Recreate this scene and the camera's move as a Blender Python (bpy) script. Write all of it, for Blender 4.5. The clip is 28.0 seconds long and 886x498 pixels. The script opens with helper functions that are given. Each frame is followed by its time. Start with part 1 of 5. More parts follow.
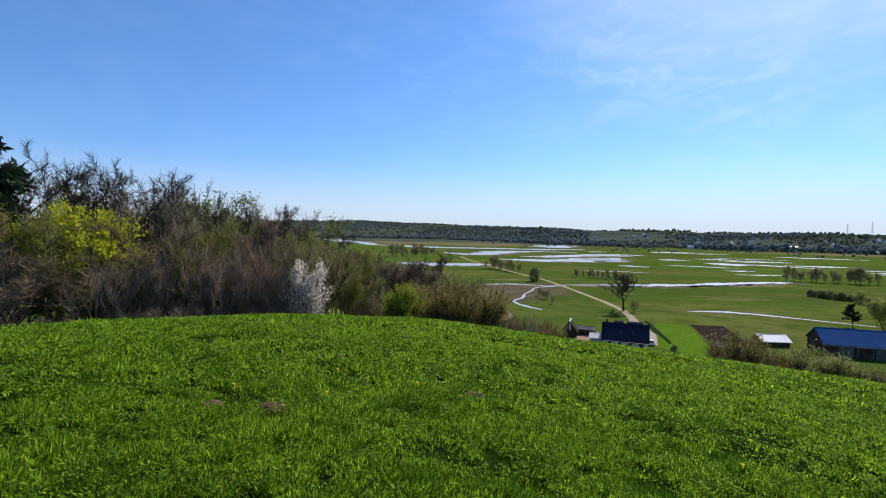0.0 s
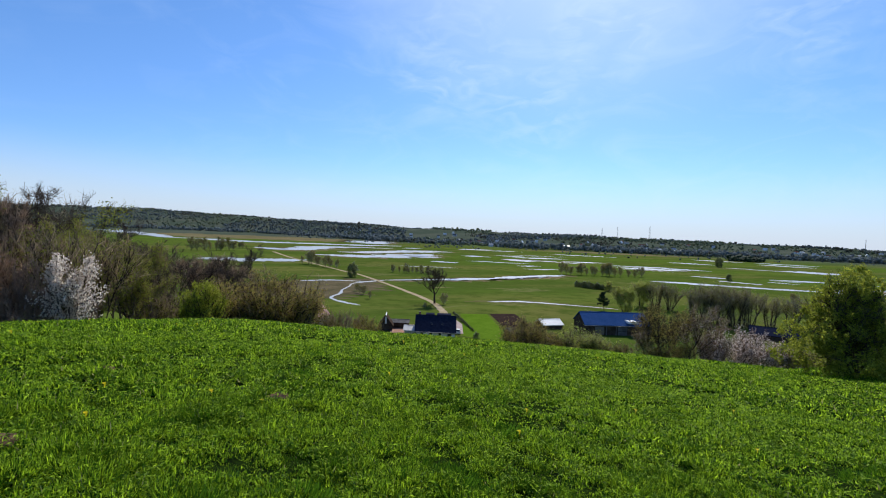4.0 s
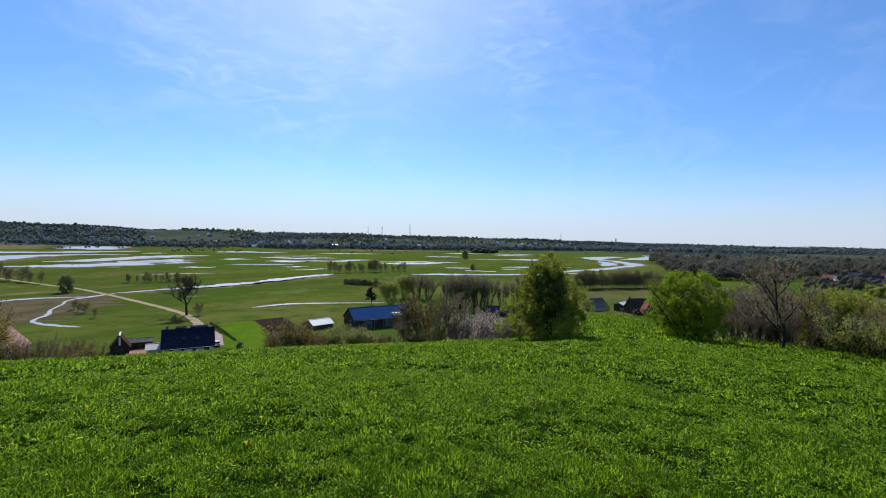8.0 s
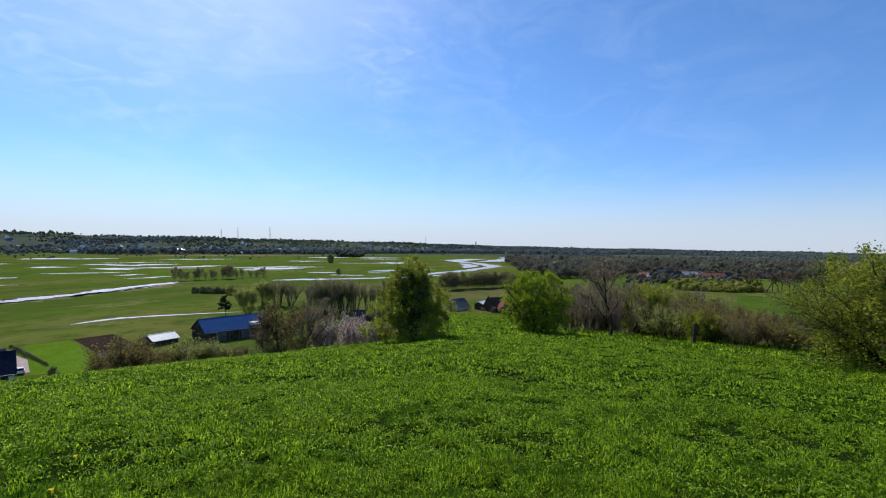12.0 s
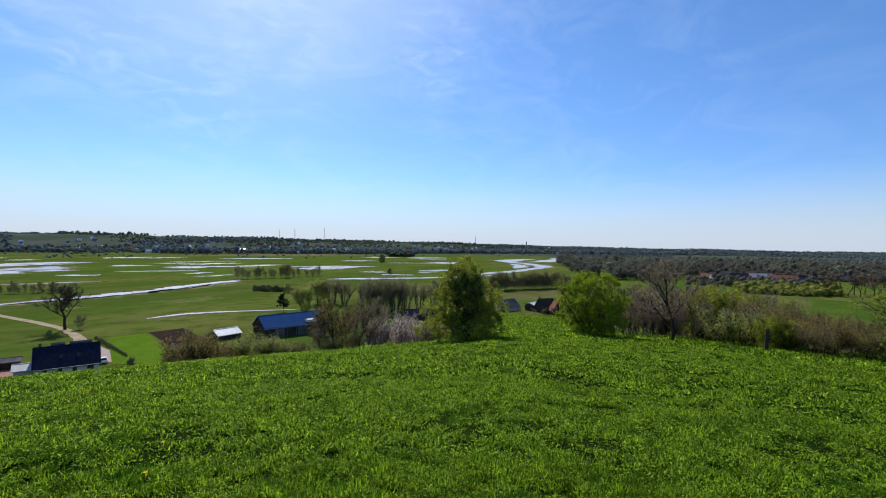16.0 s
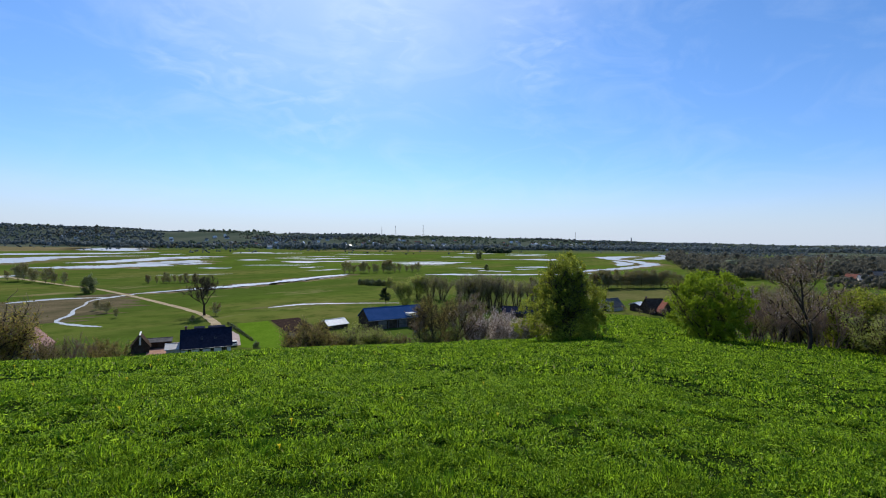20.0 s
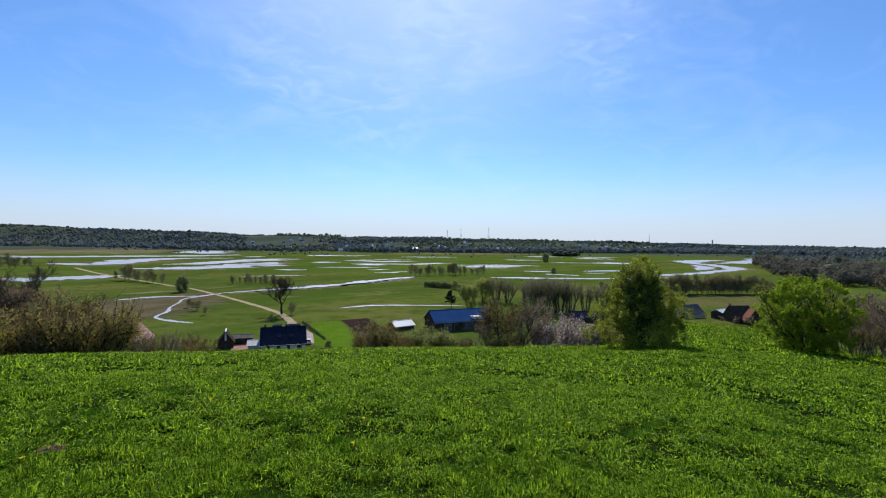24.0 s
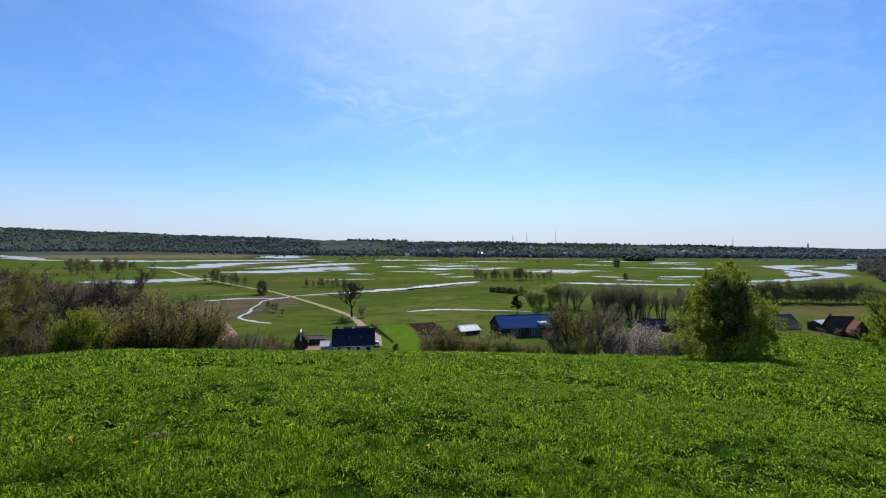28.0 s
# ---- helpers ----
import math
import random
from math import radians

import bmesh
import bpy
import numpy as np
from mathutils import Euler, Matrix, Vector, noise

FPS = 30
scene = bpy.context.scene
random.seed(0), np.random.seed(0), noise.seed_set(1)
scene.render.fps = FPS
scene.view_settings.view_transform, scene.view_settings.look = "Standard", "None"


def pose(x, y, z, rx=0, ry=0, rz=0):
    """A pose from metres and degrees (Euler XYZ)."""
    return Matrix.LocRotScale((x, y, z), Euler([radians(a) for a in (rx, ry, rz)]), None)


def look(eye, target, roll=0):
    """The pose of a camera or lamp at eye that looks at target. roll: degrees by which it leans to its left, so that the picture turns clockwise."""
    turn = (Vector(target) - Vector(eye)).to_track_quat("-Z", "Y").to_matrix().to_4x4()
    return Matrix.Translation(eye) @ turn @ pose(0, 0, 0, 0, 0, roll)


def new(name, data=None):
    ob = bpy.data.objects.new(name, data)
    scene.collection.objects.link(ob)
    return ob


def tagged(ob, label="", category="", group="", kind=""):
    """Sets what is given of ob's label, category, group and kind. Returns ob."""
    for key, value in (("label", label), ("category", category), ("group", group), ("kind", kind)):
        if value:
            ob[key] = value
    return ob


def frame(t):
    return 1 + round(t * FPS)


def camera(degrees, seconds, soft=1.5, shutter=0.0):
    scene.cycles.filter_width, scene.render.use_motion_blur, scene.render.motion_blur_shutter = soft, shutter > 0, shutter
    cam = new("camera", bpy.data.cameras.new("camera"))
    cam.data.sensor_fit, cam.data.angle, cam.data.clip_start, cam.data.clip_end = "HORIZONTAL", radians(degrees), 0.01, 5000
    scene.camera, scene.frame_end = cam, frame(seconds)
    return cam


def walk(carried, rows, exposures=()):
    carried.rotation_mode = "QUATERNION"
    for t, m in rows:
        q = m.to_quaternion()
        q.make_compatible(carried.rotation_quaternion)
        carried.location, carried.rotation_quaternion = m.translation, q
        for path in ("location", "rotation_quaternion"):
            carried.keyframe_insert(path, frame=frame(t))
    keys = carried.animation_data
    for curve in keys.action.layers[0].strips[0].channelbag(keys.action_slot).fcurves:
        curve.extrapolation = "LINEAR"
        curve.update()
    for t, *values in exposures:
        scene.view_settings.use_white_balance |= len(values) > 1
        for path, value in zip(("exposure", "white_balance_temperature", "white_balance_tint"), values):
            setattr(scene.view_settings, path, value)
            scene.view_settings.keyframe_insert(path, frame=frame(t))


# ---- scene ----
cam = camera(87.54, 28.0, soft=1.05)
EYE = 1.7
# seconds, x, y, z from the first eye, yaw, pitch, roll
ROWS = [
    (0, 0, 0, 0, -0.247, -1.991, -0.862),
    (0.5, 0.013, 0.01, -0.013, -1.363, -2.013, -0.787),
    (1, 0.061, 0.014, -0.013, -2.767, -2.013, -0.875),
    (1.5, 0.077, 0.03, -0.011, -4.188, -2.011, -0.806),
    (2, 0.058, 0.053, -0.011, -5.821, -1.94, -0.824),
    (2.5, 0.044, 0.055, -0.007, -7.558, -1.895, -0.927),
    (3, 0.035, 0.052, -0.008, -9.691, -1.875, -1.128),
    (3.5, 0.046, 0.042, -0.008, -15.171, -1.947, -1.569),
    (4, 0.115, 0.01, -0.016, -22.451, -1.894, -2.378),
    (4.5, 0.206, -0.035, -0.011, -27.777, -1.711, -2.631),
    (6.5, 0.367, -0.174, -0.016, -42.593, -1.412, -2.011),
    (7, 0.402, -0.2, -0.018, -45.778, -1.549, -1.441),
    (7.5, 0.437, -0.222, -0.025, -48.214, -1.465, -1.177),
    (8, 0.496, -0.252, -0.024, -50.597, -1.193, -0.965),
    (8.5, 0.563, -0.287, -0.018, -54.779, -0.831, -0.814),
    (9, 0.603, -0.31, -0.018, -57.402, -0.745, -0.712),
    (9.5, 0.609, -0.302, -0.02, -59.597, -0.652, -0.638),
    (10, 0.582, -0.279, -0.015, -61.843, -0.634, -0.717),
    (10.5, 0.566, -0.278, -0.014, -63.865, -0.617, -0.756),
    (11, 0.559, -0.282, -0.018, -65.616, -0.592, -0.725),
    (11.5, 0.561, -0.283, -0.017, -66.719, -0.58, -0.773),
    (13.5, 0.559, -0.225, -0.024, -67.242, -0.478, -0.775),
    (14, 0.545, -0.186, -0.02, -66.124, -0.416, -0.678),
    (14.5, 0.53, -0.167, -0.017, -64.899, -0.422, -0.717),
    (15, 0.515, -0.146, -0.018, -63.486, -0.491, -0.737),
    (15.5, 0.511, -0.125, -0.023, -62.214, -0.573, -0.735),
    (16, 0.512, -0.113, -0.022, -60.876, -0.592, -0.781),
    (16.5, 0.507, -0.102, -0.02, -59.47, -0.652, -0.729),
    (17, 0.494, -0.091, -0.018, -57.797, -0.706, -0.762),
    (17.5, 0.481, -0.073, -0.02, -56.205, -0.801, -0.789),
    (18, 0.466, -0.055, -0.021, -54.55, -0.974, -0.829),
    (18.5, 0.455, -0.046, -0.026, -53.082, -1.027, -0.733),
    (19, 0.443, -0.034, -0.022, -51.588, -1.106, -0.683),
    (19.5, 0.438, -0.039, -0.024, -50.256, -1.139, -0.686),
    (20, 0.432, -0.034, -0.024, -48.944, -1.194, -0.702),
    (20.5, 0.432, -0.027, -0.023, -47.865, -1.263, -0.743),
    (21, 0.432, -0.013, -0.024, -46.851, -1.296, -0.732),
    (21.5, 0.437, -0.008, -0.02, -45.979, -1.276, -0.733),
    (23.5, 0.409, 0.002, -0.011, -42.003, -1.062, -0.621),
    (24, 0.404, 0.004, -0.01, -40.873, -0.922, -0.576),
    (24.5, 0.389, 0.01, -0.003, -39.806, -0.8, -0.519),
    (25, 0.374, 0.022, 0, -38.496, -0.578, -0.57),
    (25.5, 0.358, 0.032, 0.005, -37.119, -0.429, -0.54),
    (26, 0.332, 0.046, 0.002, -35.832, -0.283, -0.532),
    (26.5, 0.323, 0.052, 0.003, -34.9, -0.207, -0.404),
    (27, 0.328, 0.055, 0.003, -34.129, -0.24, -0.331),
    (27.5, 0.333, 0.059, -0.005, -33.479, -0.347, -0.383),
    (28, 0.332, 0.073, -0.013, -32.819, -0.406, -0.356),
]
walk(cam, [(t, pose(x, y, EYE + z, 90 + pitch, roll, yaw)) for t, x, y, z, yaw, pitch, roll in ROWS],
     [(0, 0.03), (3, 0.02), (6, -0.04), (28, -0.05)])

# ---- sky, sun ----
SUN_AZ, SUN_EL = 38.0, 44.0
world = bpy.data.worlds.new("sky")
scene.world = world
world.use_nodes = True
wn, wl = world.node_tree.nodes, world.node_tree.links
wn.clear()
w_out = wn.new("ShaderNodeOutputWorld")
w_bg = wn.new("ShaderNodeBackground")
w_sky = wn.new("ShaderNodeTexSky")
w_sky.sky_type, w_sky.sun_disc = "NISHITA", False
w_sky.sun_elevation, w_sky.sun_rotation = radians(SUN_EL), radians(SUN_AZ)
w_sky.altitude, w_sky.air_density, w_sky.dust_density, w_sky.ozone_density = 120, 1.0, 0.35, 4.0
w_bg.inputs["Strength"].default_value = 0.119
# thin high cloud, drawn out sideways
w_co = wn.new("ShaderNodeTexCoord")
w_map = wn.new("ShaderNodeMapping")
w_map.inputs["Scale"].default_value = (3.2, 3.2, 7.5)
w_map.inputs["Rotation"].default_value = (0.0, 0.12, 0.5)
w_n1 = wn.new("ShaderNodeTexNoise")
w_n1.inputs["Scale"].default_value, w_n1.inputs["Detail"].default_value, w_n1.inputs["Roughness"].default_value = 1.9, 8.0, 0.6
w_n1.inputs["Distortion"].default_value = 1.1
w_rp = wn.new("ShaderNodeMapRange")
w_rp.inputs["From Min"].default_value, w_rp.inputs["From Max"].default_value = 0.46, 0.86
w_rp.inputs["To Max"].default_value = 0.13
w_mix = wn.new("ShaderNodeMix")
w_mix.data_type = "RGBA"
w_mix.inputs["B"].default_value = (8.0, 9.2, 10.6, 1)
wl.new(w_co.outputs["Generated"], w_map.inputs["Vector"])
wl.new(w_map.outputs["Vector"], w_n1.inputs["Vector"])
wl.new(w_n1.outputs["Fac"], w_rp.inputs["Value"])
w_dot0 = wn.new("ShaderNodeVectorMath")
w_dot0.operation = "DOT_PRODUCT"
w_dot0.inputs[1].default_value = (math.sin(radians(SUN_AZ + 8)) * 0.85, math.cos(radians(SUN_AZ + 8)) * 0.85, 0.53)
wl.new(w_co.outputs["Generated"], w_dot0.inputs[0])
w_near = wn.new("ShaderNodeMapRange")
w_near.interpolation_type = "SMOOTHSTEP"
w_near.inputs["From Min"].default_value, w_near.inputs["From Max"].default_value = 0.45, 0.95
w_near.inputs["To Min"].default_value, w_near.inputs["To Max"].default_value = 0.3, 1.2
wl.new(w_dot0.outputs["Value"], w_near.inputs["Value"])
w_mul = wn.new("ShaderNodeMath")
w_mul.operation = "MULTIPLY"
wl.new(w_rp.outputs["Result"], w_mul.inputs[0])
wl.new(w_near.outputs["Result"], w_mul.inputs[1])
# three loose wisps of cirrus
w_n2 = wn.new("ShaderNodeTexNoise")
w_n2.inputs["Scale"].default_value, w_n2.inputs["Detail"].default_value, w_n2.inputs["Roughness"].default_value = 3.6, 5.0, 0.5
w_n2.inputs["Distortion"].default_value = 1.4
wl.new(w_map.outputs["Vector"], w_n2.inputs["Vector"])
w_wr = wn.new("ShaderNodeMapRange")
w_wr.inputs["From Min"].default_value, w_wr.inputs["From Max"].default_value = 0.46, 0.78
w_wr.inputs["To Max"].default_value = 0.22
wl.new(w_n2.outputs["Fac"], w_wr.inputs["Value"])
w_sum = w_mul.outputs["Value"]
for c_az, c_el, c_wide in ((23, 20, 8.5), (40.5, 24.5, 8), (60, 22.5, 6.5), (33, 15, 7)):
    w_d = wn.new("ShaderNodeVectorMath")
    w_d.operation = "DOT_PRODUCT"
    w_d.inputs[1].default_value = (math.sin(radians(c_az)) * math.cos(radians(c_el)), math.cos(radians(c_az)) * math.cos(radians(c_el)), math.sin(radians(c_el)))
    wl.new(w_co.outputs["Generated"], w_d.inputs[0])
    w_b = wn.new("ShaderNodeMapRange")
    w_b.interpolation_type = "SMOOTHSTEP"
    w_b.inputs["From Min"].default_value, w_b.inputs["From Max"].default_value = math.cos(radians(c_wide)), 1.0
    wl.new(w_d.outputs["Value"], w_b.inputs["Value"])
    w_m = wn.new("ShaderNodeMath")
    w_m.operation = "MULTIPLY_ADD"
    wl.new(w_wr.outputs["Result"], w_m.inputs[0])
    wl.new(w_b.outputs["Result"], w_m.inputs[1])
    wl.new(w_sum, w_m.inputs[2])
    w_sum = w_m.outputs["Value"]
wl.new(w_sum, w_mix.inputs["Factor"])
w_tint = wn.new("ShaderNodeMix")
w_tint.data_type, w_tint.blend_type = "RGBA", "MULTIPLY"
w_tint.inputs["Factor"].default_value = 1.0
w_tint.inputs["B"].default_value = (0.70, 0.98, 1.285, 1)
wl.new(w_sky.outputs["Color"], w_tint.inputs["A"])
wl.new(w_tint.outputs["Result"], w_mix.inputs["A"])
# the bright veil round the sun
w_dot = wn.new("ShaderNodeVectorMath")
w_dot.operation = "DOT_PRODUCT"
w_dot.inputs[1].default_value = (math.sin(radians(SUN_AZ)) * math.cos(radians(SUN_EL)), math.cos(radians(SUN_AZ)) * math.cos(radians(SUN_EL)), math.sin(radians(SUN_EL)))
wl.new(w_co.outputs["Generated"], w_dot.inputs[0])
w_ar = wn.new("ShaderNodeMapRange")
w_ar.interpolation_type = "SMOOTHSTEP"
w_ar.inputs["From Min"].default_value, w_ar.inputs["From Max"].default_value = 0.82, 1.02
w_ar.inputs["To Max"].default_value = 0.30
wl.new(w_dot.outputs["Value"], w_ar.inputs["Value"])
w_gl = wn.new("ShaderNodeMix")
w_gl.data_type = "RGBA"
w_gl.inputs["B"].default_value = (9.5, 10.0, 10.6, 1)
wl.new(w_ar.outputs["Result"], w_gl.inputs["Factor"])
wl.new(w_mix.outputs["Result"], w_gl.inputs["A"])
# pale haze low over the horizon
w_sep = wn.new("ShaderNodeSeparateXYZ")
wl.new(w_co.outputs["Generated"], w_sep.inputs["Vector"])
w_lo = wn.new("ShaderNodeMapRange")
w_lo.interpolation_type = "SMOOTHSTEP"
w_lo.inputs["From Min"].default_value, w_lo.inputs["From Max"].default_value = 0.16, -0.01
w_lo.inputs["To Max"].default_value = 0.85
wl.new(w_sep.outputs["Z"], w_lo.inputs["Value"])
w_mid = wn.new("ShaderNodeMapRange")
w_mid.interpolation_type = "SMOOTHSTEP"
w_mid.inputs["From Min"].default_value, w_mid.inputs["From Max"].default_value = 0.40, 0.10
w_mid.inputs["To Max"].default_value = 0.9
wl.new(w_sep.outputs["Z"], w_mid.inputs["Value"])
w_veil = wn.new("ShaderNodeMix")
w_veil.data_type, w_veil.blend_type = "RGBA", "MULTIPLY"
w_veil.inputs["B"].default_value = (1.0, 0.94, 0.98, 1)
wl.new(w_mid.outputs["Result"], w_veil.inputs["Factor"])
wl.new(w_gl.outputs["Result"], w_veil.inputs["A"])
w_hz = wn.new("ShaderNodeMix")
w_hz.data_type = "RGBA"
w_hz.inputs["B"].default_value = (5.3, 5.9, 7.1, 1)
wl.new(w_lo.outputs["Result"], w_hz.inputs["Factor"])
wl.new(w_veil.outputs["Result"], w_hz.inputs["A"])
wl.new(w_hz.outputs["Result"], w_bg.inputs["Color"])
wl.new(w_bg.outputs["Background"], w_out.inputs["Surface"])

sun = new("sun", bpy.data.lights.new("sun", "SUN"))
sun.data.energy, sun.data.angle, sun.data.color = 4.6, radians(0.6), (1.0, 0.95, 0.87)
sun_way = Vector((math.sin(radians(SUN_AZ)) * math.cos(radians(SUN_EL)), math.cos(radians(SUN_AZ)) * math.cos(radians(SUN_EL)), math.sin(radians(SUN_EL))))
sun.matrix_world = look(sun_way * 200, (0, 0, 0))


# ---- materials ----
def nodes_of(name):
    m = bpy.data.materials.new(name)
    m.use_nodes = True
    return m, m.node_tree.nodes, m.node_tree.links, m.node_tree.nodes["Principled BSDF"]


def noise_tex(n, l, vec, scale, detail=4.0, rough=0.6):
    t = n.new("ShaderNodeTexNoise")
    t.inputs["Scale"].default_value, t.inputs["Detail"].default_value, t.inputs["Roughness"].default_value = scale, detail, rough
    if vec is not None:
        l.new(vec, t.inputs["Vector"])
    return t.outputs["Fac"]


def mixed(n, l, fac, a, b, lo=0.35, hi=0.65):
    """Colour a to b as fac goes from lo to hi."""
    r = n.new("ShaderNodeMapRange")
    r.inputs["From Min"].default_value, r.inputs["From Max"].default_value = lo, hi
    l.new(fac, r.inputs["Value"])
    m = n.new("ShaderNodeMix")
    m.data_type = "RGBA"
    l.new(r.outputs["Result"], m.inputs["Factor"])
    for key, c in (("A", a), ("B", b)):
        if isinstance(c, tuple):
            m.inputs[key].default_value = (*c, 1)
        else:
            l.new(c, m.inputs[key])
    return m.outputs["Result"]


def solid(name, a, b, scale=2.0, rough=0.8, metal=0.0, bump=0.0, fine=None, coords="Object"):
    """A surface of two tones at one scale and a finer grain."""
    m, n, l, p = nodes_of(name)
    tc = n.new("ShaderNodeTexCoord").outputs["Object"] if coords == "Object" else n.new("ShaderNodeNewGeometry").outputs["Position"]
    col = mixed(n, l, noise_tex(n, l, tc, scale), a, b)
    grain = noise_tex(n, l, tc, fine or scale * 9, 3.0)
    dark = tuple(0.6 * c for c in a)
    col = mixed(n, l, grain, col, dark, 0.45, 0.9)
    l.new(col, p.inputs["Base Color"])
    p.inputs["Roughness"].default_value, p.inputs["Metallic"].default_value = rough, metal
    p.inputs["Specular IOR Level"].default_value = 0.5 if rough < 0.7 else 0.0
    if bump:
        bp = n.new("ShaderNodeBump")
        bp.inputs["Strength"].default_value, bp.inputs["Distance"].default_value = 0.6, bump
        l.new(grain, bp.inputs["Height"])
        l.new(bp.outputs["Normal"], p.inputs["Normal"])
    return m


def leafy(name, a, b, through_light=0.45, rough=0.55, gloss=0.04, patch=None, patch_scale=0.4, dry=None, dry_share=0.03, low=0.0):
    """Leaves or blades: each one its own tone, some light passing through."""
    m, n, l, p = nodes_of(name)
    geo = n.new("ShaderNodeNewGeometry")
    isl = geo.outputs["Random Per Island"]
    col = mixed(n, l, isl, a, b, low, 1.0)
    if patch:
        f = noise_tex(n, l, geo.outputs["Position"], patch_scale, 5.0, 0.6)
        col = mixed(n, l, f, col, mixed(n, l, isl, patch, tuple(0.6 * c for c in patch), 0.0, 1.0), 0.47, 0.66)
    if dry:
        col = mixed(n, l, isl, col, dry, 1.0 - dry_share, 1.0 - dry_share * 0.98)
    l.new(col, p.inputs["Base Color"])
    p.inputs["Roughness"].default_value = rough
    p.inputs["Specular IOR Level"].default_value = gloss
    tr = n.new("ShaderNodeBsdfTranslucent")
    l.new(col, tr.inputs["Color"])
    mx = n.new("ShaderNodeMixShader")
    mx.inputs["Fac"].default_value = through_light
    l.new(p.outputs["BSDF"], mx.inputs[1])
    l.new(tr.outputs["BSDF"], mx.inputs[2])
    l.new(mx.outputs["Shader"], n["Material Output"].inputs["Surface"])
    return m


M_bark = solid("bark_grey", (0.13, 0.10, 0.072), (0.20, 0.155, 0.115), 3.0, 0.9, bump=0.01)
M_bark_pale = solid("bark_pale", (0.24, 0.17, 0.125), (0.35, 0.26, 0.19), 3.0, 0.9)
M_bark_dark = solid("bark_dark", (0.045, 0.034, 0.028), (0.09, 0.07, 0.055), 3.0, 0.9, bump=0.01)
M_twig = leafy("twigs_brown", (0.10, 0.075, 0.045), (0.46, 0.34, 0.20), 0.25, 0.8)
M_twig_red = leafy("twigs_reddish", (0.15, 0.102, 0.07), (0.47, 0.33, 0.225), 0.25, 0.8)
M_twig_grey = leafy("twigs_grey", (0.11, 0.09, 0.06), (0.46, 0.39, 0.255), 0.25, 0.8)
M_bark_twig = leafy("dark_twigs", (0.07, 0.055, 0.04), (0.13, 0.10, 0.075), 0.1, 0.8)
M_twig_olive = leafy("twigs_olive", (0.17, 0.165, 0.08), (0.34, 0.33, 0.18), 0.4, 0.8)
M_bud = leafy("olive_buds", (0.17, 0.185, 0.03), (0.32, 0.33, 0.06), 0.5)
M_bud_warm = leafy("rusty_young_leaves", (0.23, 0.175, 0.05), (0.42, 0.33, 0.10), 0.5)
M_leaf = leafy("fresh_leaves", (0.16, 0.23, 0.015), (0.32, 0.42, 0.03), 0.55)
M_leaf_bush = leafy("bush_leaves", (0.14, 0.17, 0.018), (0.42, 0.44, 0.06), 0.54)
M_leaf_arch = leafy("olive_leaves", (0.11, 0.15, 0.015), (0.25, 0.29, 0.035), 0.5)
M_leaf_pale = leafy("pale_leaves", (0.24, 0.28, 0.06), (0.42, 0.46, 0.11), 0.55)
M_yellow = leafy("yellow_flowers", (0.34, 0.36, 0.02), (0.56, 0.55, 0.04), 0.5)
M_dandelion = leafy("dandelion_petals", (0.70, 0.55, 0.02), (0.80, 0.66, 0.03), 0.3)
M_blossom = leafy("white_blossom", (0.84, 0.72, 0.60), (0.90, 0.82, 0.72), 0.6)
M_blossom_dull = leafy("pinkish_blossom", (0.60, 0.50, 0.43), (0.80, 0.70, 0.62), 0.5)
M_bush_dark = leafy("dark_olive_foliage", (0.10, 0.12, 0.045), (0.20, 0.22, 0.09), 0.4)
M_needle = leafy("pine_needles", (0.018, 0.035, 0.018), (0.04, 0.065, 0.03), 0.15)
# far woods paled and blued: aerial haze put into the leaf colour
M_far_hazed = leafy("far_wood_hazed", (0.155, 0.185, 0.18), (0.24, 0.27, 0.255), 0.5, 0.9)
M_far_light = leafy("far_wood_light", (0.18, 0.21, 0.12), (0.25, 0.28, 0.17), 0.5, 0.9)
M_far_brown = leafy("far_wood_brown", (0.11, 0.105, 0.075), (0.17, 0.155, 0.11), 0.4, 0.9)
M_grass = leafy("grass_blades", (0.020, 0.07, 0.005), (0.52, 0.76, 0.032), 0.64, 0.45, 0.05, patch=(0.055, 0.135, 0.006), patch_scale=1.4, dry=(0.36, 0.34, 0.14), dry_share=0.012, low=0.3)
M_herb = leafy("herb_leaves", (0.05, 0.13, 0.010), (0.47, 0.68, 0.045), 0.6, 0.45, 0.05, low=0.15)
M_tussock = leafy("tussock_blades", (0.025, 0.085, 0.006), (0.15, 0.30, 0.016), 0.5, 0.45, 0.05)
M_soil = solid("loose_soil", (0.085, 0.055, 0.032), (0.16, 0.11, 0.068), 6.0, 0.95, bump=0.02)
M_pasture = solid("pasture", (0.052, 0.094, 0.014), (0.075, 0.118, 0.018), 0.05, 0.9)
M_plough = solid("ploughed_soil", (0.028, 0.019, 0.015), (0.055, 0.038, 0.03), 0.6, 0.95, bump=0.05)
M_crop = solid("young_crop", (0.082, 0.150, 0.012), (0.105, 0.18, 0.016), 0.15, 0.9)
M_track = solid("sandy_track", (0.31, 0.245, 0.145), (0.44, 0.36, 0.235), 0.3, 0.9)
M_lane = solid("pinkish_paving", (0.36, 0.28, 0.25), (0.46, 0.37, 0.33), 0.8, 0.85)
M_yard = solid("terracotta_yard", (0.30, 0.17, 0.12), (0.40, 0.25, 0.18), 0.5, 0.85)
M_mud = solid("marsh_mud", (0.085, 0.075, 0.04), (0.15, 0.12, 0.07), 0.09, 0.9)
M_reed = solid("reeds", (0.20, 0.16, 0.085), (0.12, 0.11, 0.05), 0.012, 0.95, coords="World")
